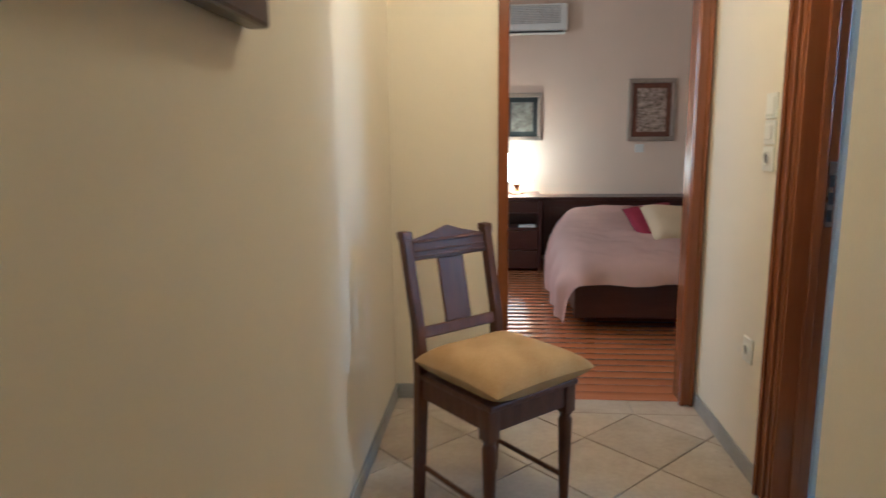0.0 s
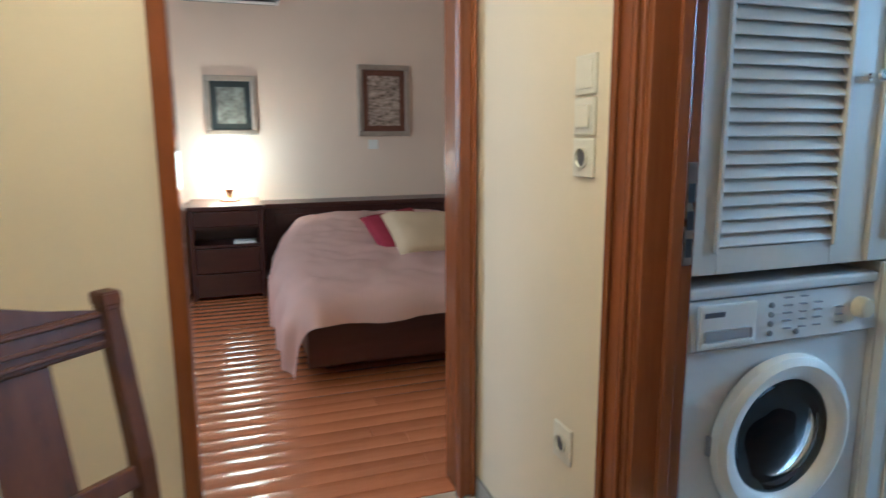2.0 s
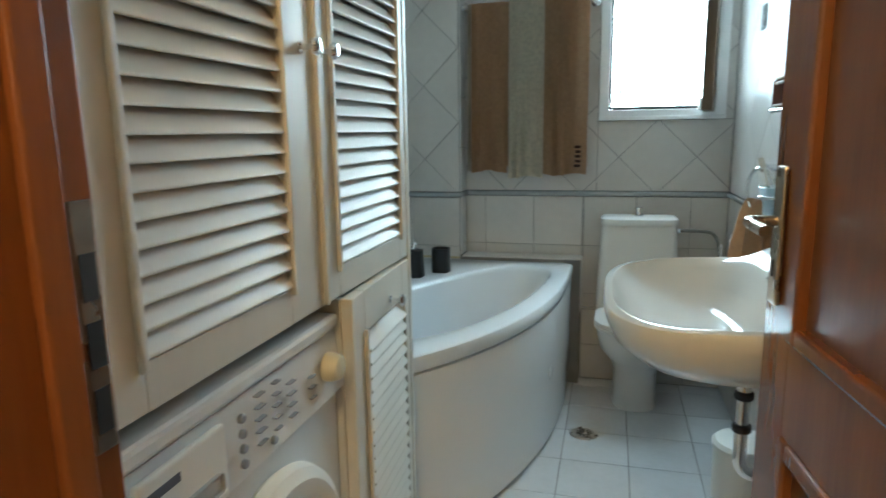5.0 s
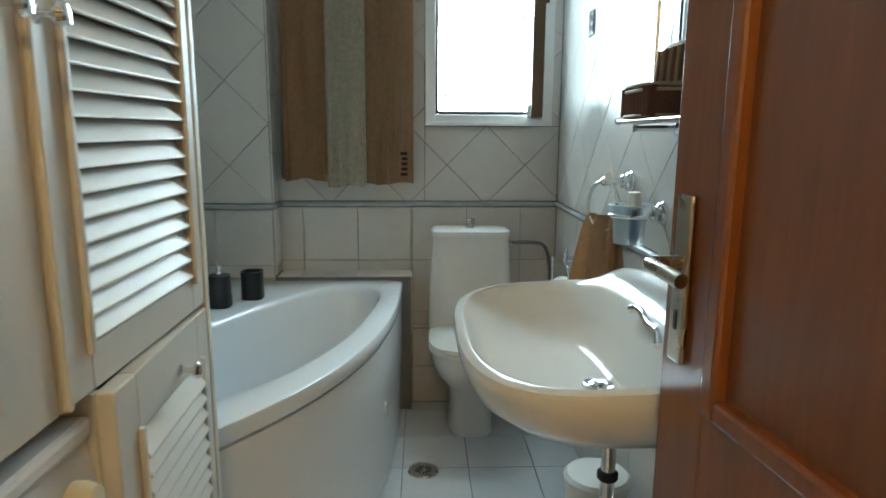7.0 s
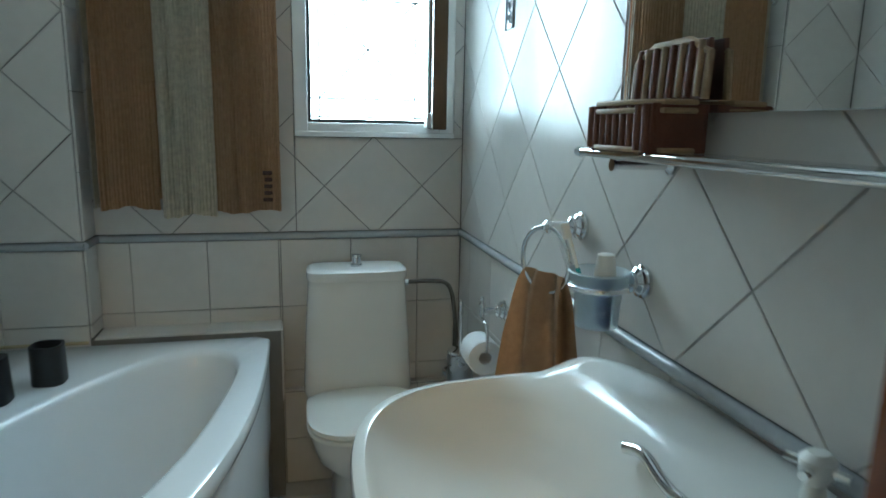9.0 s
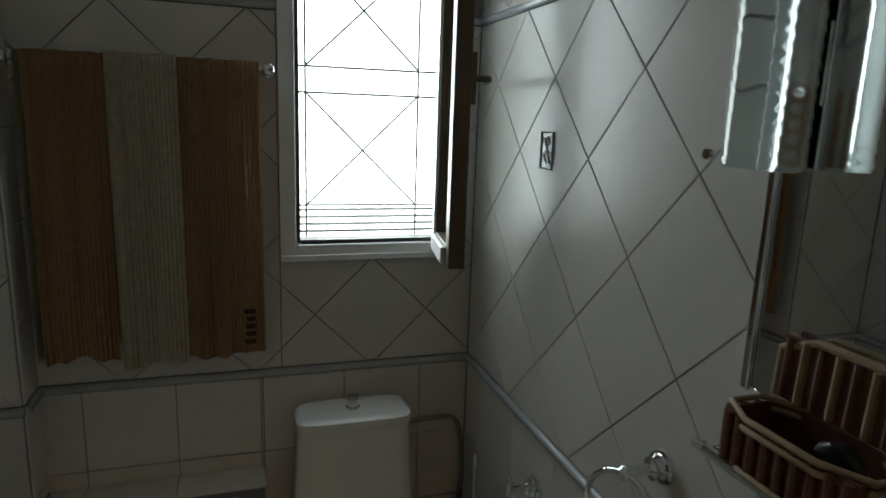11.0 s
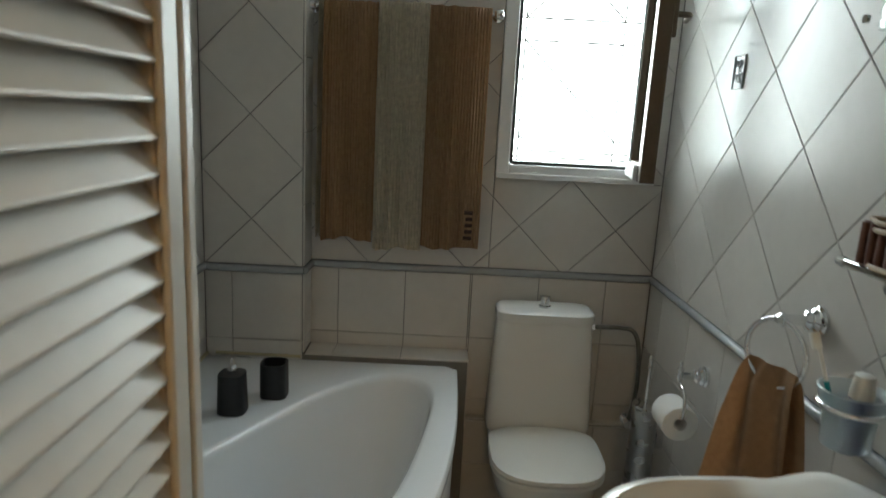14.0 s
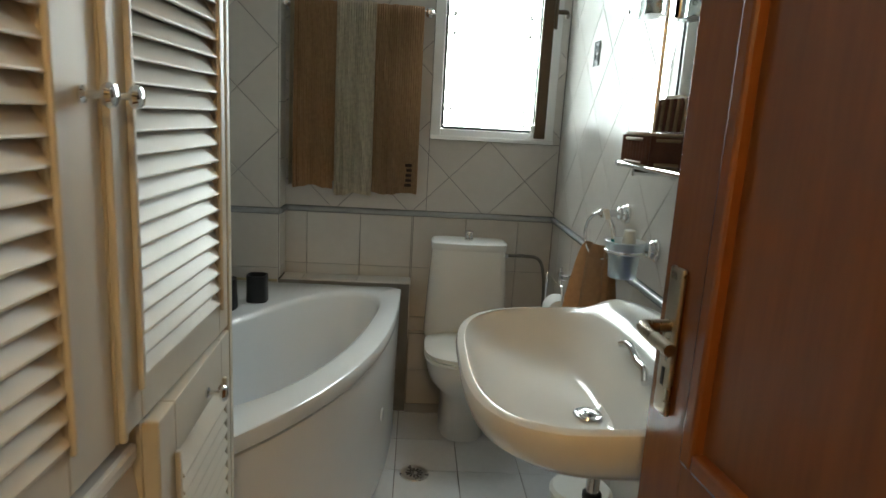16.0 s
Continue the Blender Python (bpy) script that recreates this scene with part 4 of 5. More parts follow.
LIFT = 0.062
part("bowl", loft([bring(.10, .05, .30, 2.5, .690), bring(.20, .02, .40, 2.6, .699), bring(.29, 0, .475, 2.8, .728), bring(.352, 0, .520, 3.0, .775, .02), bring(.374, 0, .536, 3.1, .815, LIFT * .7),
                   bring(.378, 0, .540, 3.1, .838, LIFT), bring(.374, 0.0, .537, 3.1, .849, LIFT), bring(.366, .004, .530, 3.1, .852, LIFT), bring(.357, .03, .520, 3.0, .853, LIFT), bring(.352, .110, .513, 3.0, .847, LIFT * 1.05),
                   bring(.340, .148, .503, 2.9, .828, LIFT * .9), bring(.312, .168, .470, 2.7, .790, .03, -.008), bring(.26, .19, .41, 2.4, .758, 0, -.02), bring(.16, .20, .32, 2.2, .742, 0, -.035), bring(.04, .22, .27, 2, .737, 0, -.045)]), WHITE, wb, smooth=True)
part("drain_ring", L([(0.020, 0.0), (0.033, 0.002), (0.031, 0.005), (0.022, 0.003)], 28, m=pose(-0.045, 0.245, 0.7385)), CHROME, wb, smooth=True)
part("plug", L([(0.019, 0.0), (0.019, 0.006), (0.012, 0.009)], 28, m=pose(-0.045, 0.245, 0.7385)), CHROME, wb, smooth=True)
part("overflow", T([(0.06, 0.150, 0.872), (0.025, 0.142, 0.884), (-0.04, 0.148, 0.868), (-0.09, 0.146, 0.872), (-0.125, 0.156, 0.852)], 0.009), CHROME, wb, "curved chrome overflow trim", smooth=True)
tr = part("trap", L([(0.017, 0.59), (0.017, 0.690)], 18, m=pose(0, 0.20, 0)), CHROME, wb, smooth=True)
part("trap_pipe", T([(0, 0.20, 0.62), (0, 0.20, 0.46), (0, 0.20, 0.40), (0.0, 0.15, 0.38), (0, 0.10, 0.40), (0, 0.06, 0.46), (0, 0.0, 0.46)], 0.016), CHROME, wb, smooth=True)
for z in (0.645, 0.585, 0.50):
    part("trap_nut", L([(0.019, z), (0.023, z + 0.004), (0.023, z + 0.018), (0.019, z + 0.022)], 16, m=pose(0, 0.20, 0)), DARKRUBSHADE, wb, "dark plastic trap nut")

fa = thing("basin_tap", (2.235, 1.150, 0.9150), "chrome tap with white ceramic cross handle on basin", "tap")
k = part("handle", L([(0.014, 0), (0.011, 0.02), (0.018, 0.03), (0.020, 0.05), (0.012, 0.058)], 20, m=pose(-0.075, 0, 0.0)), PLASTIC, fa, "white ceramic tap handle", smooth=True)
cr = bmesh.new()
for a in range(4):
    T([(-0.075, 0, 0.04), (-0.075 + 0.035 * math.cos(a * math.pi / 2 + .4), 0.035 * math.sin(a * math.pi / 2 + .4), 0.04)], 0.006, 8, cr, 0)
part("cross_bar", cr, CHROME, k, smooth=True)

bn = thing("waste_bin", (2.70, 1.215, 0), "small white round pedal bin under the basin", "bin")
part("body", L([(0.082, 0), (0.085, 0.01), (0.090, 0.27), (0.091, 0.275)], 36), PLASTIC, bn, smooth=True)
part("lid", L([(0.094, 0.2755), (0.095, 0.287), (0.085, 0.298), (0.03, 0.304)], 36), PLASTIC, bn, smooth=True)


# ---------------- chrome fittings on the basin wall ----------------
def rosette(parent, x, z, reach):
    part("wall_rosette", L([(0.030, 0), (0.030, 0.006), (0.024, 0.009), (0.026, 0.016), (0.018, 0.022), (0.020, 0.030), (0.011, 0.036), (0.011, reach)], 24, m=pose(x, 0, z, -90, 0, 0)), CHROME, parent, smooth=True)


SW = SY + 0.006
tr = thing("towel_ring", (2.872, SW, 1.115), "chrome towel ring on tiled wall", "towel ring")
rosette(tr, 0, 0, 0.078)
part("ball", L([(0.004, -0.014), (0.013, -0.006), (0.013, 0.006), (0.004, 0.014)], 16, m=pose(0, 0.08, 0)), CHROME, tr, smooth=True)
part("ring", T([(0.072 * math.sin(a) * math.cos(radians(22)), 0.082 + 0.072 * math.sin(a) * math.sin(radians(22)), -0.072 + 0.072 * math.cos(a)) for a in [i * math.pi / 8 for i in range(16)]], 0.0055, 10, rounds=1, loop=True), CHROME, tr, smooth=True)


def hung_towel():
    bm = bmesh.new()
    nx, nz = 34, 60
    g = []
    for i in range(nx + 1):
        u = i / nx
        row = []
        for j in range(nz + 1):
            s = 2.0 * j / nz - 1           # -1 back hem, 0 over the ring, 1 front hem
            d = abs(s)
            w = 0.058 + 0.046 * d ** 0.7
            x = (u - 0.5) * 2 * w
            fold = 0.022 * math.sin(u * 12 + 1.0 + s) * (0.4 + d) + 0.006 * noise.noise((u * 5, s * 3, 1))
            y = 0.082 + (0.016 + 0.010 * d) * math.sin(math.pi / 2 * max(-1, min(1, s * 5))) + fold * (1 if s > 0 else 0.6)
            z = -0.130 - (0.315 if s > 0 else 0.27) * d ** 1.1 + 0.012 * math.cos(min(1, d * 6) * math.pi / 2) + 0.012 * noise.noise((u * 3, 4, 0)) * d
            row.append(bm.verts.new((x, y, z)))
        g.append(row)
    for i in range(nx):
        for j in range(nz):
            bm.faces.new((g[i][j], g[i + 1][j], g[i + 1][j + 1], g[i][j + 1]))
    bmesh.ops.solidify(bm, geom=bm.faces[:], thickness=0.006)
    bm.transform(pose(2.872, SW + 0.082, 1.135, 0, 0, 22) @ pose(0, -0.082, 0))
    return bm


tagged(part("hand_towel", hung_towel(), TERRY3, smooth=True), "brown ribbed hand towel hanging from the chrome ring", "towel")

ch = thing("tumbler_holder", (2.615, SW, 1.055), "chrome wall holder with frosted glass tumbler", "tumbler holder")
rosette(ch, 0, 0.0, 0.045)
part("ring", T([(0.050 * math.sin(a), 0.088 + 0.050 * math.cos(a), -0.005) for a in [i * math.pi / 8 for i in range(16)]], 0.005, 10, rounds=1, loop=True), CHROME, ch, smooth=True)
part("tumbler", L([(0.037, -0.076), (0.041, -0.02), (0.049, 0.0), (0.055, 0.022), (0.052, 0.024), (0.045, 0.0), (0.037, -0.02), (0.033, -0.070)], 32, m=pose(0, 0.088, 0)), FROST, ch, "frosted glass tumbler", smooth=True)
tp = thing("toothpaste_tube", (2.605, SW + 0.082, 0.983), "blue toothpaste tube with white cap in the tumbler", "toothpaste")
part("tube", loft([supere(0, 0, 0.018, 0.010, 2.2, 0, 24), supere(0, 0, 0.020, 0.014, 2.2, 0.05, 24), supere(0, 0, 0.019, 0.018, 2, 0.085, 24)]), BLUE, tp, smooth=True)
part("cap", L([(0.018, 0.0855), (0.019, 0.09), (0.015, 0.125), (0.010, 0.127)], 24), PLASTIC, tp, smooth=True)
tbr = thing("toothbrush", (2.628, SW + 0.095, 0.995), "teal toothbrush leaning in the frosted tumbler", "toothbrush", rx=-10, ry=20)
part("grip", T([(0, 0, 0), (0, 0, 0.085)], 0.0045, rounds=0), TEAL, tbr, smooth=True)
part("neck", T([(0, 0, 0.0852), (0, 0, 0.14)], 0.0035, rounds=0), PLASTIC, tbr, smooth=True)
part("brush_head", B(-0.006, 0.006, -0.004, 0.012, 0.14, 0.17, 0.003), PLASTIC, tbr)

ph = thing("paper_holder", (3.345, SW, 0.79), "chrome toilet paper holder on tiled wall", "paper holder")
rosette(ph, 0, 0, 0.07)
part("finial", L([(0.004, -0.03), (0.010, -0.015), (0.006, 0), (0.011, 0.012), (0.004, 0.022), (0.007, 0.03), (0.002, 0.036)], 14, m=pose(0, 0.075, 0.008)), CHROME, ph, smooth=True)
part("hoop", T([(0.0, 0.075, -0.02), (-0.055, 0.075, -0.03), (-0.062, 0.075, -0.09), (-0.05, 0.075, -0.115), (0.02, 0.075, -0.115), (0.055, 0.075, -0.115)], 0.005), CHROME, ph, smooth=True)
roll = bmesh.new()
L([(0.019, -0.048), (0.050, -0.048), (0.052, -0.044), (0.052, 0.044), (0.050, 0.048), (0.019, 0.048), (0.019, -0.048)], 40, roll, pose(3.345, SW + 0.075, 0.675 - 0.013, 0, 90, 0), closed=True)
tagged(part("toilet_roll", roll, PAPER, smooth=True), "white toilet paper roll on chrome holder", "toilet paper")

mi = thing("bathroom_mirror", (0, SW, 0), "clear wall mirror with chrome edge over the basin", "mirror")
part("mirror_glass", B(1.93, 2.690, 0.012, 0.018, 1.345, 2.06, 0.002), MIRROR, mi)
part("backing", B(1.935, 2.685, 0.001, 0.0118, 1.35, 2.055), DARKRUBSHADE, mi)
part("edge_profile", B(2.6905, 2.706, 0.001, 0.024, 1.34, 2.065, 0.004), CHROME, mi)
part("edge_profile", B(1.914, 1.9295, 0.001, 0.024, 1.34, 2.065, 0.004), CHROME, mi)
sh = thing("glass_shelf", (0, SW, 1.28), "glass shelf with chrome front rail below mirror", "shelf")
part("shelf_glass", B(1.96, 2.655, 0.004, 0.105, 0.0, 0.007, 0.002), GLASS, sh)
part("front_rail", T([(1.955, 0.112, 0.001), (2.658, 0.112, 0.001)], 0.008, rounds=0), CHROME, sh, smooth=True)
for x in (2.56, 2.05):
    part("bracket", L([(0.016, 0), (0.016, 0.006), (0.008, 0.012), (0.007, 0.10), (0.010, 0.108)], 18, m=pose(x, 0, -0.016, -90, 0, 0)), CHROME, sh, smooth=True)
part("end_knob", L([(0.006, 0), (0.010, 0.006), (0.005, 0.012), (0.008, 0.02), (0.002, 0.024)], 14, m=pose(2.658, 0.112, 0.001, 0, 90, 0)), CHROME, sh, smooth=True)

bk = thing("wicker_box", (2.535, SW + 0.070, 1.2875), "open reddish-brown wicker box on the glass shelf", "box")
for x0, x1, y0, y1 in ((-0.095, 0.095, -0.045, -0.040), (-0.095, 0.095, 0.040, 0.045), (-0.095, -0.090, -0.040, 0.040), (0.090, 0.095, -0.040, 0.040)):
    part("box_side", B(x0, x1, y0, y1, 0, 0.07, 0.001), WICKER, bk)
part("box_floor", B(-0.09, 0.09, -0.04, 0.04, 0.0, 0.006), WICKER, bk)
for i in range(9):
    x = -0.085 + i * 0.0212
    part("cane", T([(x, 0.048, 0.003), (x, 0.048, 0.068)], 0.006, 8, rounds=0), WICKER, bk, smooth=True)
for i in range(4):
    part("cane", T([(0.098, -0.034 + i * 0.0225, 0.003), (0.098, -0.034 + i * 0.0225, 0.068)], 0.006, 8, rounds=0), WICKER, bk, smooth=True)
for z in (0.004, 0.060, 0.072):
    part("lashing", T([(-0.098, -0.046, z), (-0.098, 0.053, z), (0.103, 0.053, z), (0.103, -0.046, z)], 0.0042, 8, rounds=1, loop=True), RATTAN, bk, smooth=True)
lid = part("lid", B(-0.095, 0.095, -0.004, 0.004, 0, 0.085, 0.002), WICKER, bk, m=pose(0, -0.036, 0.077, 3, 0, 0))
for i in range(8):
    part("cane", T([(-0.082 + i * 0.0235, 0.006, 0.004), (-0.082 + i * 0.0235, 0.006, 0.082)], 0.0055, 8, rounds=0), WICKER if i % 2 else RATTAN, lid, smooth=True)
part("lid_edge", T([(-0.097, 0.002, 0.0), (-0.097, 0.002, 0.086), (0.097, 0.002, 0.086), (0.097, 0.002, 0.0)], 0.006, 8, rounds=1), RATTAN, lid, smooth=True)
tagged(part("hair_clip", loft([supere(2.50, SW + 0.07, 0.034 - 0.02 * i * i, 0.012, 2, 1.345 + 0.018 * i, 20) for i in (0, 0.5, 1)]), BLACK, smooth=True), "black clip lying in the wicker box", "clip")

sc = thing("wall_lamp", (2.672, SW, 1.655), "ribbed clear glass wall lamp beside the mirror", "lamp")
part("back_plate", B(-0.022, 0.022, 0.03, 0.036, 0.0, 0.265, 0.002), CHROME, sc)
part("mount", B(-0.02, 0.02, 0.024, 0.0298, 0.08, 0.18), CHROME, sc)
part("glass_tube", loft([[(x * (0.060 + 0.003 * (i % 2)), 0.072 + y * (0.027 + 0.003 * (i % 2)), 0.265 * i / 28) for x, y, _ in supere(0, 0, 1, 1, 2.4, 0, 28)] for i in range(29)]), RIBGLASS, sc, "ribbed clear glass shade", smooth=True)
for z in (0.015, 0.25):
    part("stud", L([(0.007, 0), (0.007, 0.006)], 12, m=pose(0.045, 0.112, z, -90, 0, 0)), CHROME, sc)

# ---------------- towel and rail on the window wall ----------------
RX = EX - 0.062
rl = thing("towel_rail", (RX, 0, 1.815), "chrome towel rail on the tiled wall by the window", "towel rail")
part("bar", T([(0, 1.735, 0), (0, 2.345, 0)], 0.008, rounds=0), CHROME, rl, smooth=True)
for y in (1.728, 2.345):
    part("bracket", L([(0.022, 0), (0.020, 0.008), (0.010, 0.014), (0.009, 0.062)], 20, m=pose(0.056, y, 0, 0, -90, 0)), CHROME, rl, smooth=True)
    part("end_cap", L([(0.004, -0.02), (0.016, -0.010), (0.018, 0.0), (0.014, 0.012), (0.004, 0.018)], 18, m=pose(0, y, 0, 90, 0, 0)), CHROME, rl, smooth=True)


def bath_towel(y0, y1, seed, drop, back, gap=0.0):
    bm = bmesh.new()
    n, k = 132, 70
    g = []
    for i in range(n + 1):
        u = i / n
        row = []
        for j in range(k + 1):
            s = 2.0 * j / k - 1
            d = abs(s)
            f = 0.013 * math.sin(u * 19 + seed * 1.3 + 1.2 * math.sin(u * 5 + seed) + 0.4 * s) * (0.5 + 0.5 * d) + 0.012 * noise.noise((u * 3 + seed, s * 1.2, seed)) * d + (0.0028 * math.sin(u * 2 * math.pi * (y1 - y0) / 0.010))
            x = RX - (0.010 + gap + 0.014 * d) * math.sin(math.pi / 2 * max(-1, min(1, s * 9))) - f * (1 if s > 0 else 0.3)
            if s < 0:
                x = min(x, EX - 0.012)
            z = 1.815 + (0.012 + gap) * math.cos(min(1, d * 9) * math.pi / 2) + 0.004 * noise.noise((u * 9, seed, 7)) - (drop if s > 0 else back) * max(0.0, d - 0.09) / 0.91
            z -= 0.006 * math.sin(u * 7 + seed) * d
            row.append(bm.verts.new((x, y0 + (y1 - y0) * u + 0.006 * noise.noise((s * 3, seed, 2)) * d, z)))
        g.append(row)
    for i in range(n):
        for j in range(k):
            bm.faces.new((g[i][j], g[i + 1][j], g[i + 1][j + 1], g[i][j + 1]))
    bmesh.ops.solidify(bm, geom=bm.faces[:], thickness=0.005)
    return bm


for y0, y1, sd, drop, back, m, lab in ((2.125, 2.300, 1, 0.770, 0.74, TERRY1, "brown ribbed bath towel hanging on the chrome rail"), (1.955, 2.122, 2, 0.797, 0.72, TERRY2, "beige ribbed bath towel hanging on the chrome rail"),
                               (1.752, 1.955, 3, 0.785, 0.75, TERRY3, "dark brown bath towel with stitched mark on the rail")):
    o = tagged(part("bath_towel", bath_towel(y0, y1, sd, drop, back, 0.012 if sd == 2 else 0.007), m, smooth=True), lab, "towel", "towels on the rail")
    if sd == 1:
        part("pale_edge", bath_towel(2.301, 2.318, 1, 0.762, 0.73, 0.004), TERRY2, o, "pale woven edge of the towel", smooth=True)
    if sd == 3:
        for i, h in enumerate((0.030, 0.026, 0.026, 0.024, 0.03)):
            part("stitched_mark", B(RX - 0.047, RX - 0.043, 1.778, 1.778 + h, 1.065 + i * 0.022, 1.078 + i * 0.022, 0.0015), STITCH, o)

# ---------------- window ----------------
wi = thing("window_1", (0, 0, 0), "white framed window, sash swung open, iron grille outside", "window")
tagged(wi, kind="structure")
Y0, Y1, Z0, Z1 = 1.165, 1.685, 1.30, 2.22
xf0, xf1 = EX - 0.022, EX + 0.055
for nm, b in (("frame_side", B(xf0, xf1, Y0 - 0.02, Y0 + 0.03, Z0 - 0.012, Z1, 0.003)), ("frame_side", B(xf0, xf1, Y1 - 0.028, Y1 + 0.018, Z0 - 0.012, Z1, 0.003)),
              ("frame_top", B(xf0, xf1, Y0 + 0.03, Y1 - 0.028, Z1 - 0.03, Z1, 0.003)), ("frame_bottom", B(xf0, xf1, Y0 + 0.03, Y1 - 0.028, Z0 - 0.012, Z0 + 0.026, 0.003))):
    part(nm, b, ALU, wi)
part("sill", B(EX - 0.030, EX - 0.0225, Y0 - 0.02, Y1 + 0.018, Z0 - 0.022, Z0 - 0.004, 0.002), ALU, wi)
for b in (B(xf0 + 0.012, xf1 - 0.01, Y1 - 0.040, Y1 - 0.0285, Z0 + 0.03, Z1 - 0.03), B(xf0 + 0.012, xf1 - 0.01, Y0 + 0.03, Y1 - 0.041, Z0 + 0.0265, Z0 + 0.038)):
    part("gasket", b, DARKRUBSHADE, wi)
sash = part("sash", bmesh.new(), BRONZE, wi)
sash.matrix_basis = pose(EX - 0.020, Y0 + 0.028, Z0 + 0.01, 0, 0, 170.5)
SL, SH = 0.31, 0.88
for b in (B(0, 0.05, -0.045, 0, 0, SH, 0.003), B(SL - 0.055, SL, -0.045, 0, 0, SH, 0.003), B(0.05, SL - 0.055, -0.045, 0, 0, 0.055, 0.003), B(0.05, SL - 0.055, -0.045, 0, SH - 0.055, SH, 0.003)):
    part("sash_profile", b, BRONZE, sash, "dark bronze sash profile")
for b in (B(0.01, 0.045, -0.052, -0.0455, 0.004, SH - 0.004, 0.003), B(0.046, SL - 0.051, -0.060, -0.0455, 0.004, 0.05, 0.003)):
    part("sash_profile", b, ALU, sash, "white outer sash profile")
g = part("pane", B(0.05, SL - 0.055, -0.026, -0.020, 0.055, SH - 0.055), GLASS, sash)
g.visible_shadow = False
part("handle_plate", B(SL - 0.034, SL - 0.012, 0.0005, 0.014, 0.43, 0.56, 0.003), BRONZE, sash)
part("handle", T([(SL - 0.023, 0.01, 0.495), (SL - 0.023, 0.04, 0.495), (SL - 0.035, 0.052, 0.495), (SL - 0.12, 0.055, 0.492)], 0.009), BRONZE, sash, smooth=True)
gr = thing("window_grille", (4.075, 0, 0), "grey iron window grille with crossed bars", "grille")
for y in (1.61, 1.25, 1.172):
    part("bar", T([(0, y, 1.302), (0, y, 2.218)], 0.0032, 8, rounds=0), IRON, gr)
for z in (1.415, 1.768, 1.847, 2.19, 1.33):
    part("bar", T([(0.009, 1.168, z), (0.009, 1.682, z)], 0.0032, 8, rounds=0), IRON, gr)
for z0, z1 in ((1.415, 1.768), (1.847, 2.19)):
    part("diagonal", T([(0.004, 1.61, z0), (0.004, 1.25, z1)], 0.0032, 8, rounds=0), IRON, gr)
    part("diagonal", T([(-0.005, 1.61, z1), (-0.005, 1.25, z0)], 0.0032, 8, rounds=0), IRON, gr)
sl = thing("shutter_slats", (4.4, 1.4, 1.05), "pale horizontal slats outside the window", "shutter")
for i in range(5):
    part("slat", B(0, 0.015, -0.6, 0.6, 0.19 + i * 0.027, 0.199 + i * 0.027, 0.003), ALU, sl)
part("post", B(0.016, 0.05, -0.6, -0.55, -1.35, 0.35), ALU, sl)
part("post", B(0.016, 0.05, 0.55, 0.6, -1.35, 0.35), ALU, sl)

# ---------------- tiles: each a piece of its own ----------------
def clip(poly, u0, u1, v0, v1):
    for ax, lim, keep in ((0, u0, 1), (0, u1, -1), (1, v0, 1), (1, v1, -1)):
        out = []
        for p, q in zip(poly, poly[1:] + poly[:1]):
            a, b = (p[ax] - lim) * keep, (q[ax] - lim) * keep
            if a >= 0:
                out.append(p)
            if (a > 0 > b) or (a < 0 < b):
                t = a / (a - b)
                out.append((p[0] + t * (q[0] - p[0]), p[1] + t * (q[1] - p[1])))
        poly = out
        if len(poly) < 3:
            return []
    return poly


def tile(parent, poly, m, material, name="tile", thick=0.006, gap=0.0013, bev=0.0012):
    """A tile from a flat outline, standing proud of the plane z=0 of m."""
    pts = []
    for p in poly:
        if not pts or (Vector(p) - Vector(pts[-1])).length > 0.002:
            pts.append(p)
    if len(pts) > 2 and (Vector(pts[0]) - Vector(pts[-1])).length < 0.002:
        pts.pop()
    if len(pts) < 3:
        return
    k = len(pts)
    area2 = sum(pts[i][0] * pts[(i + 1) % k][1] - pts[(i + 1) % k][0] * pts[i][1] for i in range(k))
    if abs(area2) < 0.0006:
        return
    if area2 < 0:
        pts.reverse()

    def inset(d):
        out = []
        for i in range(k):
            a, b, c = Vector(pts[i - 1]), Vector(pts[i]), Vector(pts[(i + 1) % k])
            e, f = (b - a).normalized(), (c - b).normalized()
            n1, n2 = Vector((-e.y, e.x)), Vector((-f.y, f.x))
            s = n1 + n2
            s = s / max(0.25, s.dot(n1))
            out.append(b + s * d)
        return out
    c = sum((Vector(p) for p in pts), Vector((0, 0))) / k
    rings = [[(p.x - c.x, p.y - c.y, z) for p in inset(d)] for d, z in ((gap, 0.0), (gap, thick - bev), (gap + bev, thick))]
    ob = part(name, loft(rings), material, parent)
    ob.matrix_basis = m @ pose(c.x, c.y, 0)
    return ob


HALF = 0.1745
D = bpy.data.objects


def diamonds(parent, m, regions, u_off, v_off, u0, u1, v0, v1):
    """Diamond tiles whose points fall on u_off + i * HALF, v_off + j * HALF."""
    for i in range(int((u0 - u_off) / HALF) - 2, int((u1 - u_off) / HALF) + 3):
        for j in range(int((v0 - v_off) / HALF) - 2, int((v1 - v_off) / HALF) + 3):
            if (i + j) % 2 == 0:
                continue
            c = (u_off + i * HALF, v_off + j * HALF)
            d = [(c[0] + HALF, c[1]), (c[0], c[1] + HALF), (c[0] - HALF, c[1]), (c[0], c[1] - HALF)]
            for r in regions:
                q = clip(d, *r)
                if q:
                    tile(parent, q, m, TILE)


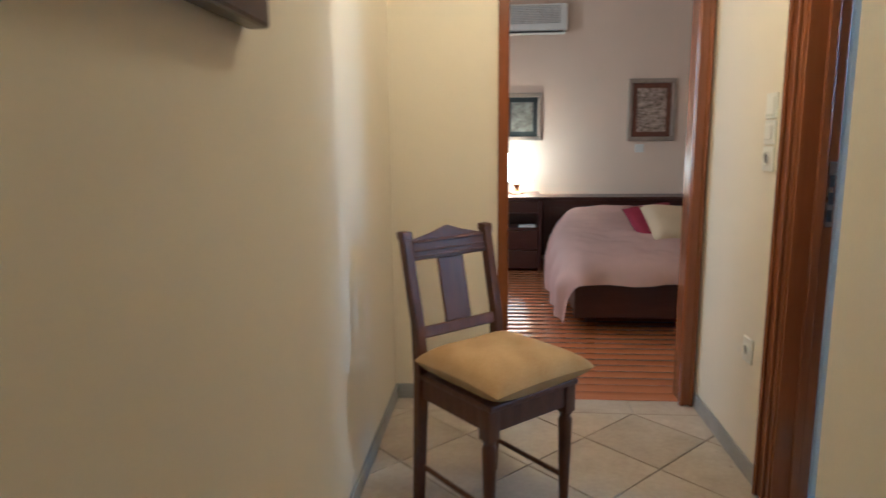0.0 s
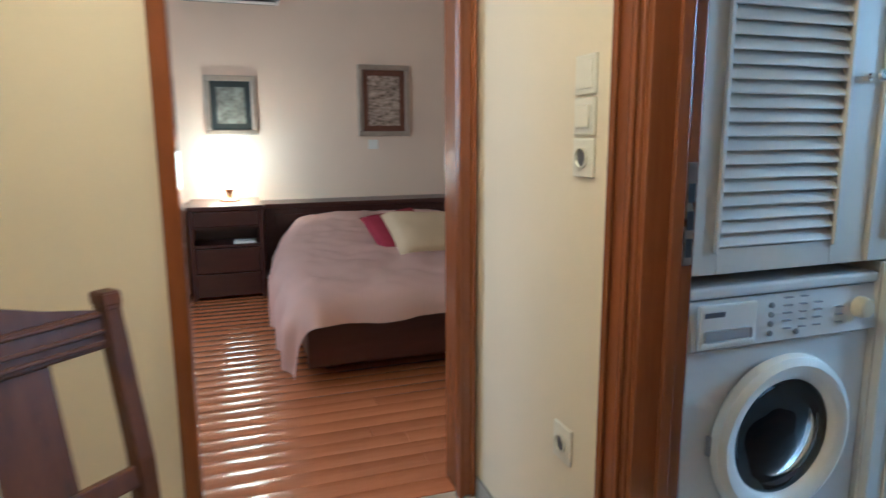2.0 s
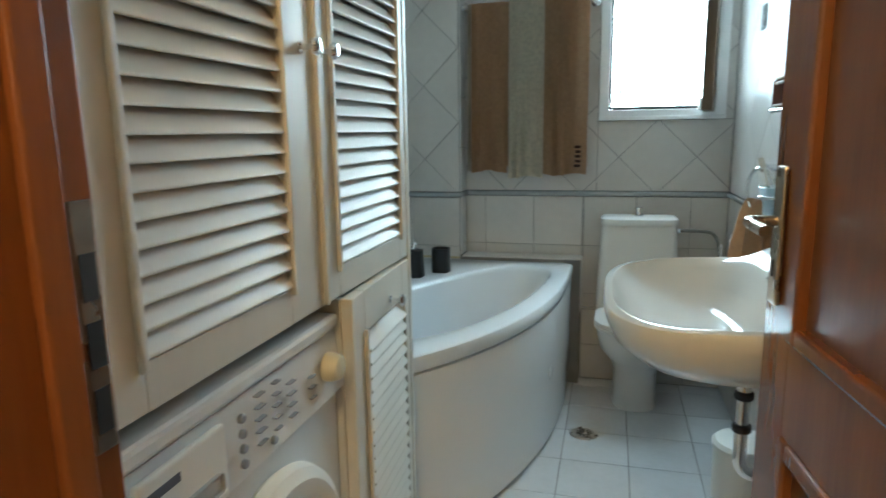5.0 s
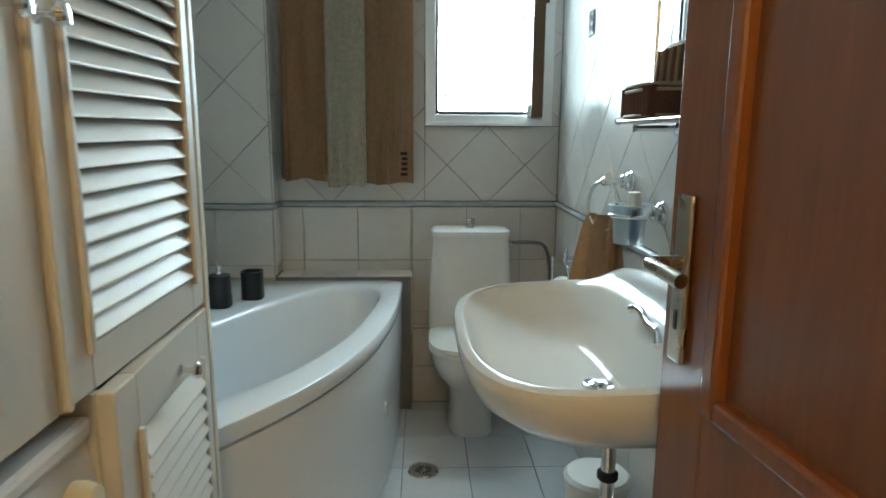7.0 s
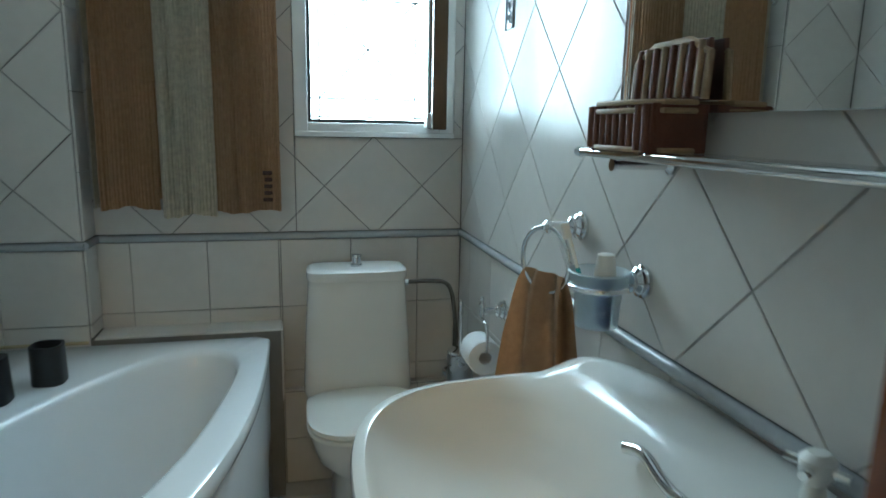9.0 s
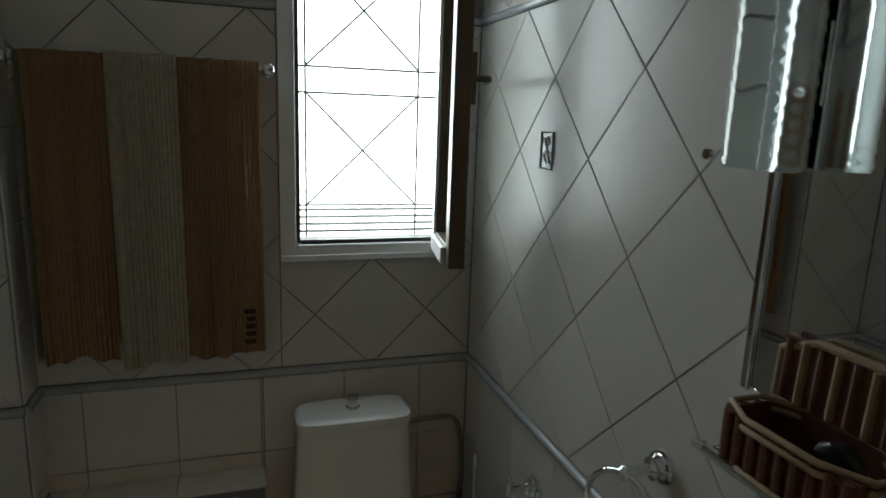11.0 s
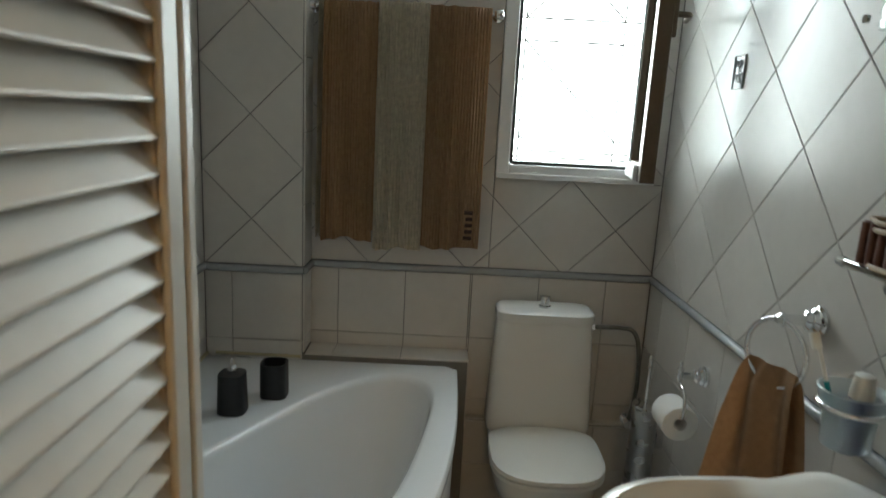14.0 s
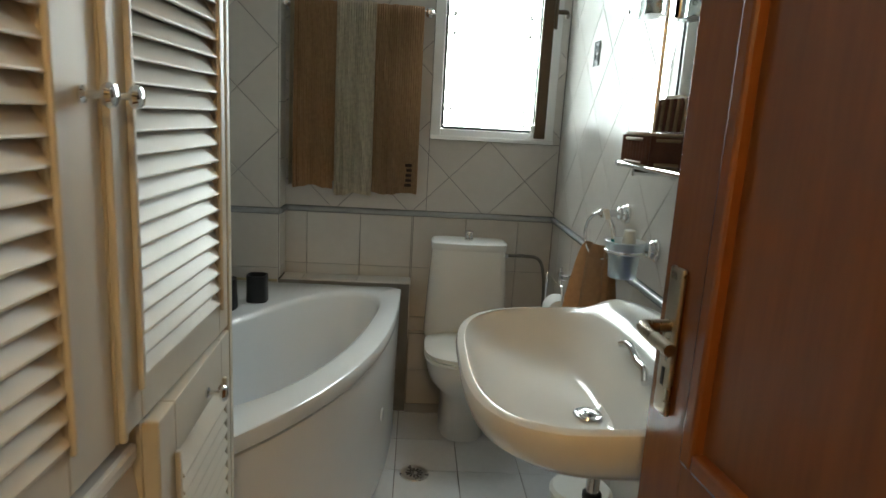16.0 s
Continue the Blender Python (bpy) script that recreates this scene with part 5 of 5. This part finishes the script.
def squares(parent, m, regions, su, sv, u_off, v_off, material, name="tile"):
    for u0, u1, v0, v1 in regions:
        for i in range(math.floor((u0 - u_off) / su), math.ceil((u1 - u_off) / su)):
            for j in range(math.floor((v0 - v_off) / sv), math.ceil((v1 - v_off) / sv)):
                a, b = u_off + i * su, v_off + j * sv
                q = clip([(a, b), (a + su, b), (a + su, b + sv), (a, b + sv)], u0, u1, v0, v1)
                if q:
                    tile(parent, q, m, material, name)


# local planes: u, v and outward normal
def plane(o, u, v):
    u, v = Vector(u), Vector(v)
    n = u.cross(v)
    return Matrix(((u.x, v.x, n.x, o[0]), (u.y, v.y, n.y, o[1]), (u.z, v.z, n.z, o[2]), (0, 0, 0, 1)))


RZ, BZ = 0.932, 1.995
lo, hi = RZ - 0.014, RZ + 0.014
south = plane((0, SY, 0), (-1, 0, 0), (0, 0, 1))        # u = -x
east = plane((EX, 0, 0), (0, -1, 0), (0, 0, 1))         # u = -y
north = plane((0, NY, 0), (1, 0, 0), (0, 0, 1))         # u = x
wS, wE, wN = D["wall_bathroom_basin"], D["wall_bathroom_window"], D["wall_bathroom_tub"]
diamonds(wS, south, [(-EX + 0.007, -1.172, hi, BZ - 0.02)], -3.217, RZ, -EX, -1.17, hi, BZ)
squares(wS, south, [(-EX + 0.007, -1.172, 0.003, lo)], 0.25, 0.243, -3.51, lo - 0.972, TILE)
squares(wS, south, [(-EX + 0.007, -1.172, BZ + 0.10, H - 0.002)], 0.25, 0.25, -3.51, BZ + 0.10, TILE)
eu = -1.43
diamonds(wE, east, [(-2.354, -Y1 - 0.019, hi, BZ - 0.02), (-Y1 - 0.019, -SY - 0.007, hi, Z0 - 0.023), (-Y0 + 0.021, -SY - 0.007, Z0 - 0.023, BZ - 0.02)], eu, RZ, -2.36, -1.1, hi, BZ)
squares(wE, east, [(-2.354, -1.767, 0.623, lo), (-1.767, -SY - 0.007, 0.363, lo)], 0.245, 0.243, -1.515, lo - 0.972, TILE)
squares(wE, east, [(-2.354, -SY - 0.007, Z1 + 0.003, H - 0.002)], 0.245, 0.25, -1.515, Z1 + 0.003, TILE)
squares(wE, east, [(-2.354, -Y1 - 0.019, BZ + 0.10, Z1 + 0.003)], 0.245, 0.25, -1.515, BZ + 0.10, TILE)
diamonds(wN, north, [(2.284, 3.769, hi, BZ - 0.02)], 3.42, RZ, 2.284, 3.77, hi, BZ)
squares(wN, north, [(2.284, 3.769, 0.60, lo)], 0.25, 0.243, 3.77, lo - 0.972, TILE)
squares(wN, north, [(1.172, 3.769, BZ + 0.10, H - 0.002)], 0.25, 0.25, 3.77, BZ + 0.10, TILE)
col = plane((3.775, 0, 0), (0, -1, 0), (0, 0, 1))
cols = plane((0, 2.355, 0), (1, 0, 0), (0, 0, 1))
pil = D["pillar"]
diamonds(pil, col, [(-NY + 0.007, -2.356, hi, BZ - 0.02)], -2.355, RZ, -NY, -2.35, hi, BZ)
squares(pil, col, [(-NY + 0.007, -2.356, 0.60, lo)], 0.25, 0.243, -2.60, lo - 0.972, TILE)
squares(pil, cols, [(3.776, EX - 0.007, 0.630, lo), (3.776, EX - 0.007, hi, BZ)], 0.25, 0.243, 3.776, lo - 0.972, TILE)
squares(D["ledge"], plane((0, 0, 0.622), (1, 0, 0), (0, 1, 0)), [(3.776, EX - 0.007, 1.762, 2.347)], 0.30, 0.245, 3.776, 1.762, TILE)
squares(D["ledge"], plane((0, 1.765, 0), (1, 0, 0), (0, 0, 1)), [(3.782, EX - 0.007, 0.363, 0.622)], 0.25, 0.243, 3.78, 0.379, TILE)
squares(D["plinth"], plane((3.862, 0, 0), (0, -1, 0), (0, 0, 1)), [(-1.765, -SY - 0.007, 0.003, 0.362)], 0.245, 0.18, -1.515, 0.0, TILE)
squares(D["plinth"], plane((0, 0, 0.362), (1, 0, 0), (0, 1, 0)), [(3.858, EX - 0.007, SY + 0.007, 1.765)], 0.1, 0.245, 3.858, 1.515, TILE)
squares(wS, plane((1.132, 0, 0), (0, 1, 0), (0, 0, 1)), [(SY + 0.007, 1.255, 0.003, BZ)], 0.25, 0.25, 1.1, 0.0, TILE)
squares(D["floor_bathroom"], plane((0, 0, -0.006), (1, 0, 0), (0, 1, 0)), [(1.172, EX, SY, 2.84)], 0.25, 0.25, 3.262, 1.54, FLTILE)


# rails and relief border
def rail_run(name, pts, z, r=0.014):
    tagged(part(name, T([(x, y, z) for x, y in pts], r, 12, rounds=0), RAIL, smooth=True), "grey half-round tile rail", "tile rail", kind="structure")


e = 0.006
line = [(1.18, SY + e), (EX - e, SY + e), (EX - e, 2.355 - e), (3.775 - e, 2.355 - e), (3.775 - e, NY - e), (2.29, NY - e)]
for k, (z, r) in enumerate(((RZ, 0.013), (BZ - 0.008, 0.011), (BZ + 0.092, 0.008))):
    for i, (p, q) in enumerate(zip(line, line[1:])):
        if k and i == 1:
            rail_run("trim_rail", [(EX - e, SY + e), (EX - e, Y0 - 0.022)], z, r)
            p = (EX - e, Y1 + 0.02)
        rail_run("trim_rail", [p, q], z, r)


def border(parent, m, u0, u1):
    n = max(1, round((u1 - u0) / 0.2))
    w = (u1 - u0) / n
    for i in range(n):
        b = bmesh.new()
        B(0.001, w - 0.001, BZ + 0.004, BZ + 0.083, 0, 0.005, 0.001, 1, b)
        for s in (0.25, 0.75):
            cx = w * s
            T([(cx + 0.030 * math.cos(a) * (1 - a / 9), BZ + 0.043 + 0.026 * math.sin(a) * (1 - a / 9), 0.006) for a in [j * 0.55 for j in range(14)]], 0.0032, 6, b, 1)
        T([(0.0 + 0.004, BZ + 0.012, 0.006), (w * 0.5, BZ + 0.075, 0.006), (w - 0.004, BZ + 0.012, 0.006)], 0.003, 6, b, 2)
        o = part("border_tile", b, TILE, parent, smooth=True)
        o.matrix_basis = m @ pose(u0 + i * w, 0, 0)


border(wS, south, -EX + 0.007, -1.9)
border(wE, east, -2.354, -Y1 - 0.02)
border(pil, col, -NY + 0.007, -2.356)
border(wN, north, 2.29, 3.769)


def ornament(name, m):
    b = bmesh.new()
    B(-0.028, 0.028, -0.040, 0.040, 0, 0.001, bm=b)
    T([(-0.03, -0.043, 0.002), (0.03, -0.043, 0.002), (0.03, 0.043, 0.002), (-0.03, 0.043, 0.002)], 0.0028, 6, b, 0, True)
    for s in (-1, 1):
        T([(0.013 * math.cos(a) * (1 - a / 10) * s, s * 0.018 + 0.016 * math.sin(a) * (1 - a / 10), 0.002) for a in [j * 0.6 for j in range(12)]], 0.0028, 6, b, 1)
        T([(-0.02 * s, 0.03 * s, 0.002), (0.0, 0.002 * s, 0.002), (0.018 * s, -0.005, 0.002)], 0.0026, 6, b, 1)
    o = tagged(part(name, b, RAIL, smooth=True), "embossed grey scroll ornament on a wall tile", "ornament", kind="structure")
    o.matrix_basis = m


ornament("trim_ornament", south @ pose(-3.408, 1.636, 0.0065))
ornament("trim_ornament", north @ pose(3.18, 1.469, 0.0065))

# hall floor: diagonal tiles with a straight row at the bedroom door
fh = D["floor_hall"]
hp = plane((0, 0, -0.006), (1, 0, 0), (0, 1, 0))
R = 0.2545
for i in range(-9, 8):
    for j in range(-26, 6):
        if (i + j) % 2:
            c = (0.715 + i * R, 2.797 + j * R)
            q = clip([(c[0] + R, c[1]), (c[0], c[1] + R), (c[0] - R, c[1]), (c[0], c[1] - R)], -0.56, HX - 0.002, -2.6, 2.797)
            if q:
                tile(fh, q, hp, HALLTILE, "floor_tile", gap=0.003)
squares(fh, hp, [(-0.42, HX - 0.002, 2.797, 2.955)], 0.336, 0.17, 0.725, 2.797, HALLTILE, "floor_tile")

# bedroom planks
fb = D["floor_bedroom"]
rnd = random.Random(4)
meshes = {}
for k in range(38):
    y = 2.957 + k * 0.1
    if y > 6.75:
        break
    x = -1.5 - rnd.random() * 0.9
    while x < 3.1:
        ln = rnd.choice((0.9, 1.2, 1.5))
        x0, x1 = max(x, -1.38), min(x + ln, 3.08)
        if x1 - x0 > 0.05:
            key = round(x1 - x0, 3)
            if key not in meshes:
                b = bmesh.new()
                w, l = 0.0996, x1 - x0 - 0.0015
                rings = [[(xx, 0.0, 0.0), (xx, 0.0, 0.0156), (xx, 0.0008, 0.0159), (xx, w * 0.5, 0.0160), (xx, w - 0.0008, 0.0159), (xx, w, 0.0156), (xx, w, 0.0)] for xx in (0, l)]
                meshes[key] = mesh_of(loft(rings), "plank", PLANK, True)
            o = new("plank", meshes[key])
            o.parent = fb
            o.matrix_basis = pose(x0, y, -0.0145, rnd.uniform(-0.07, 0.07))
        x += ln
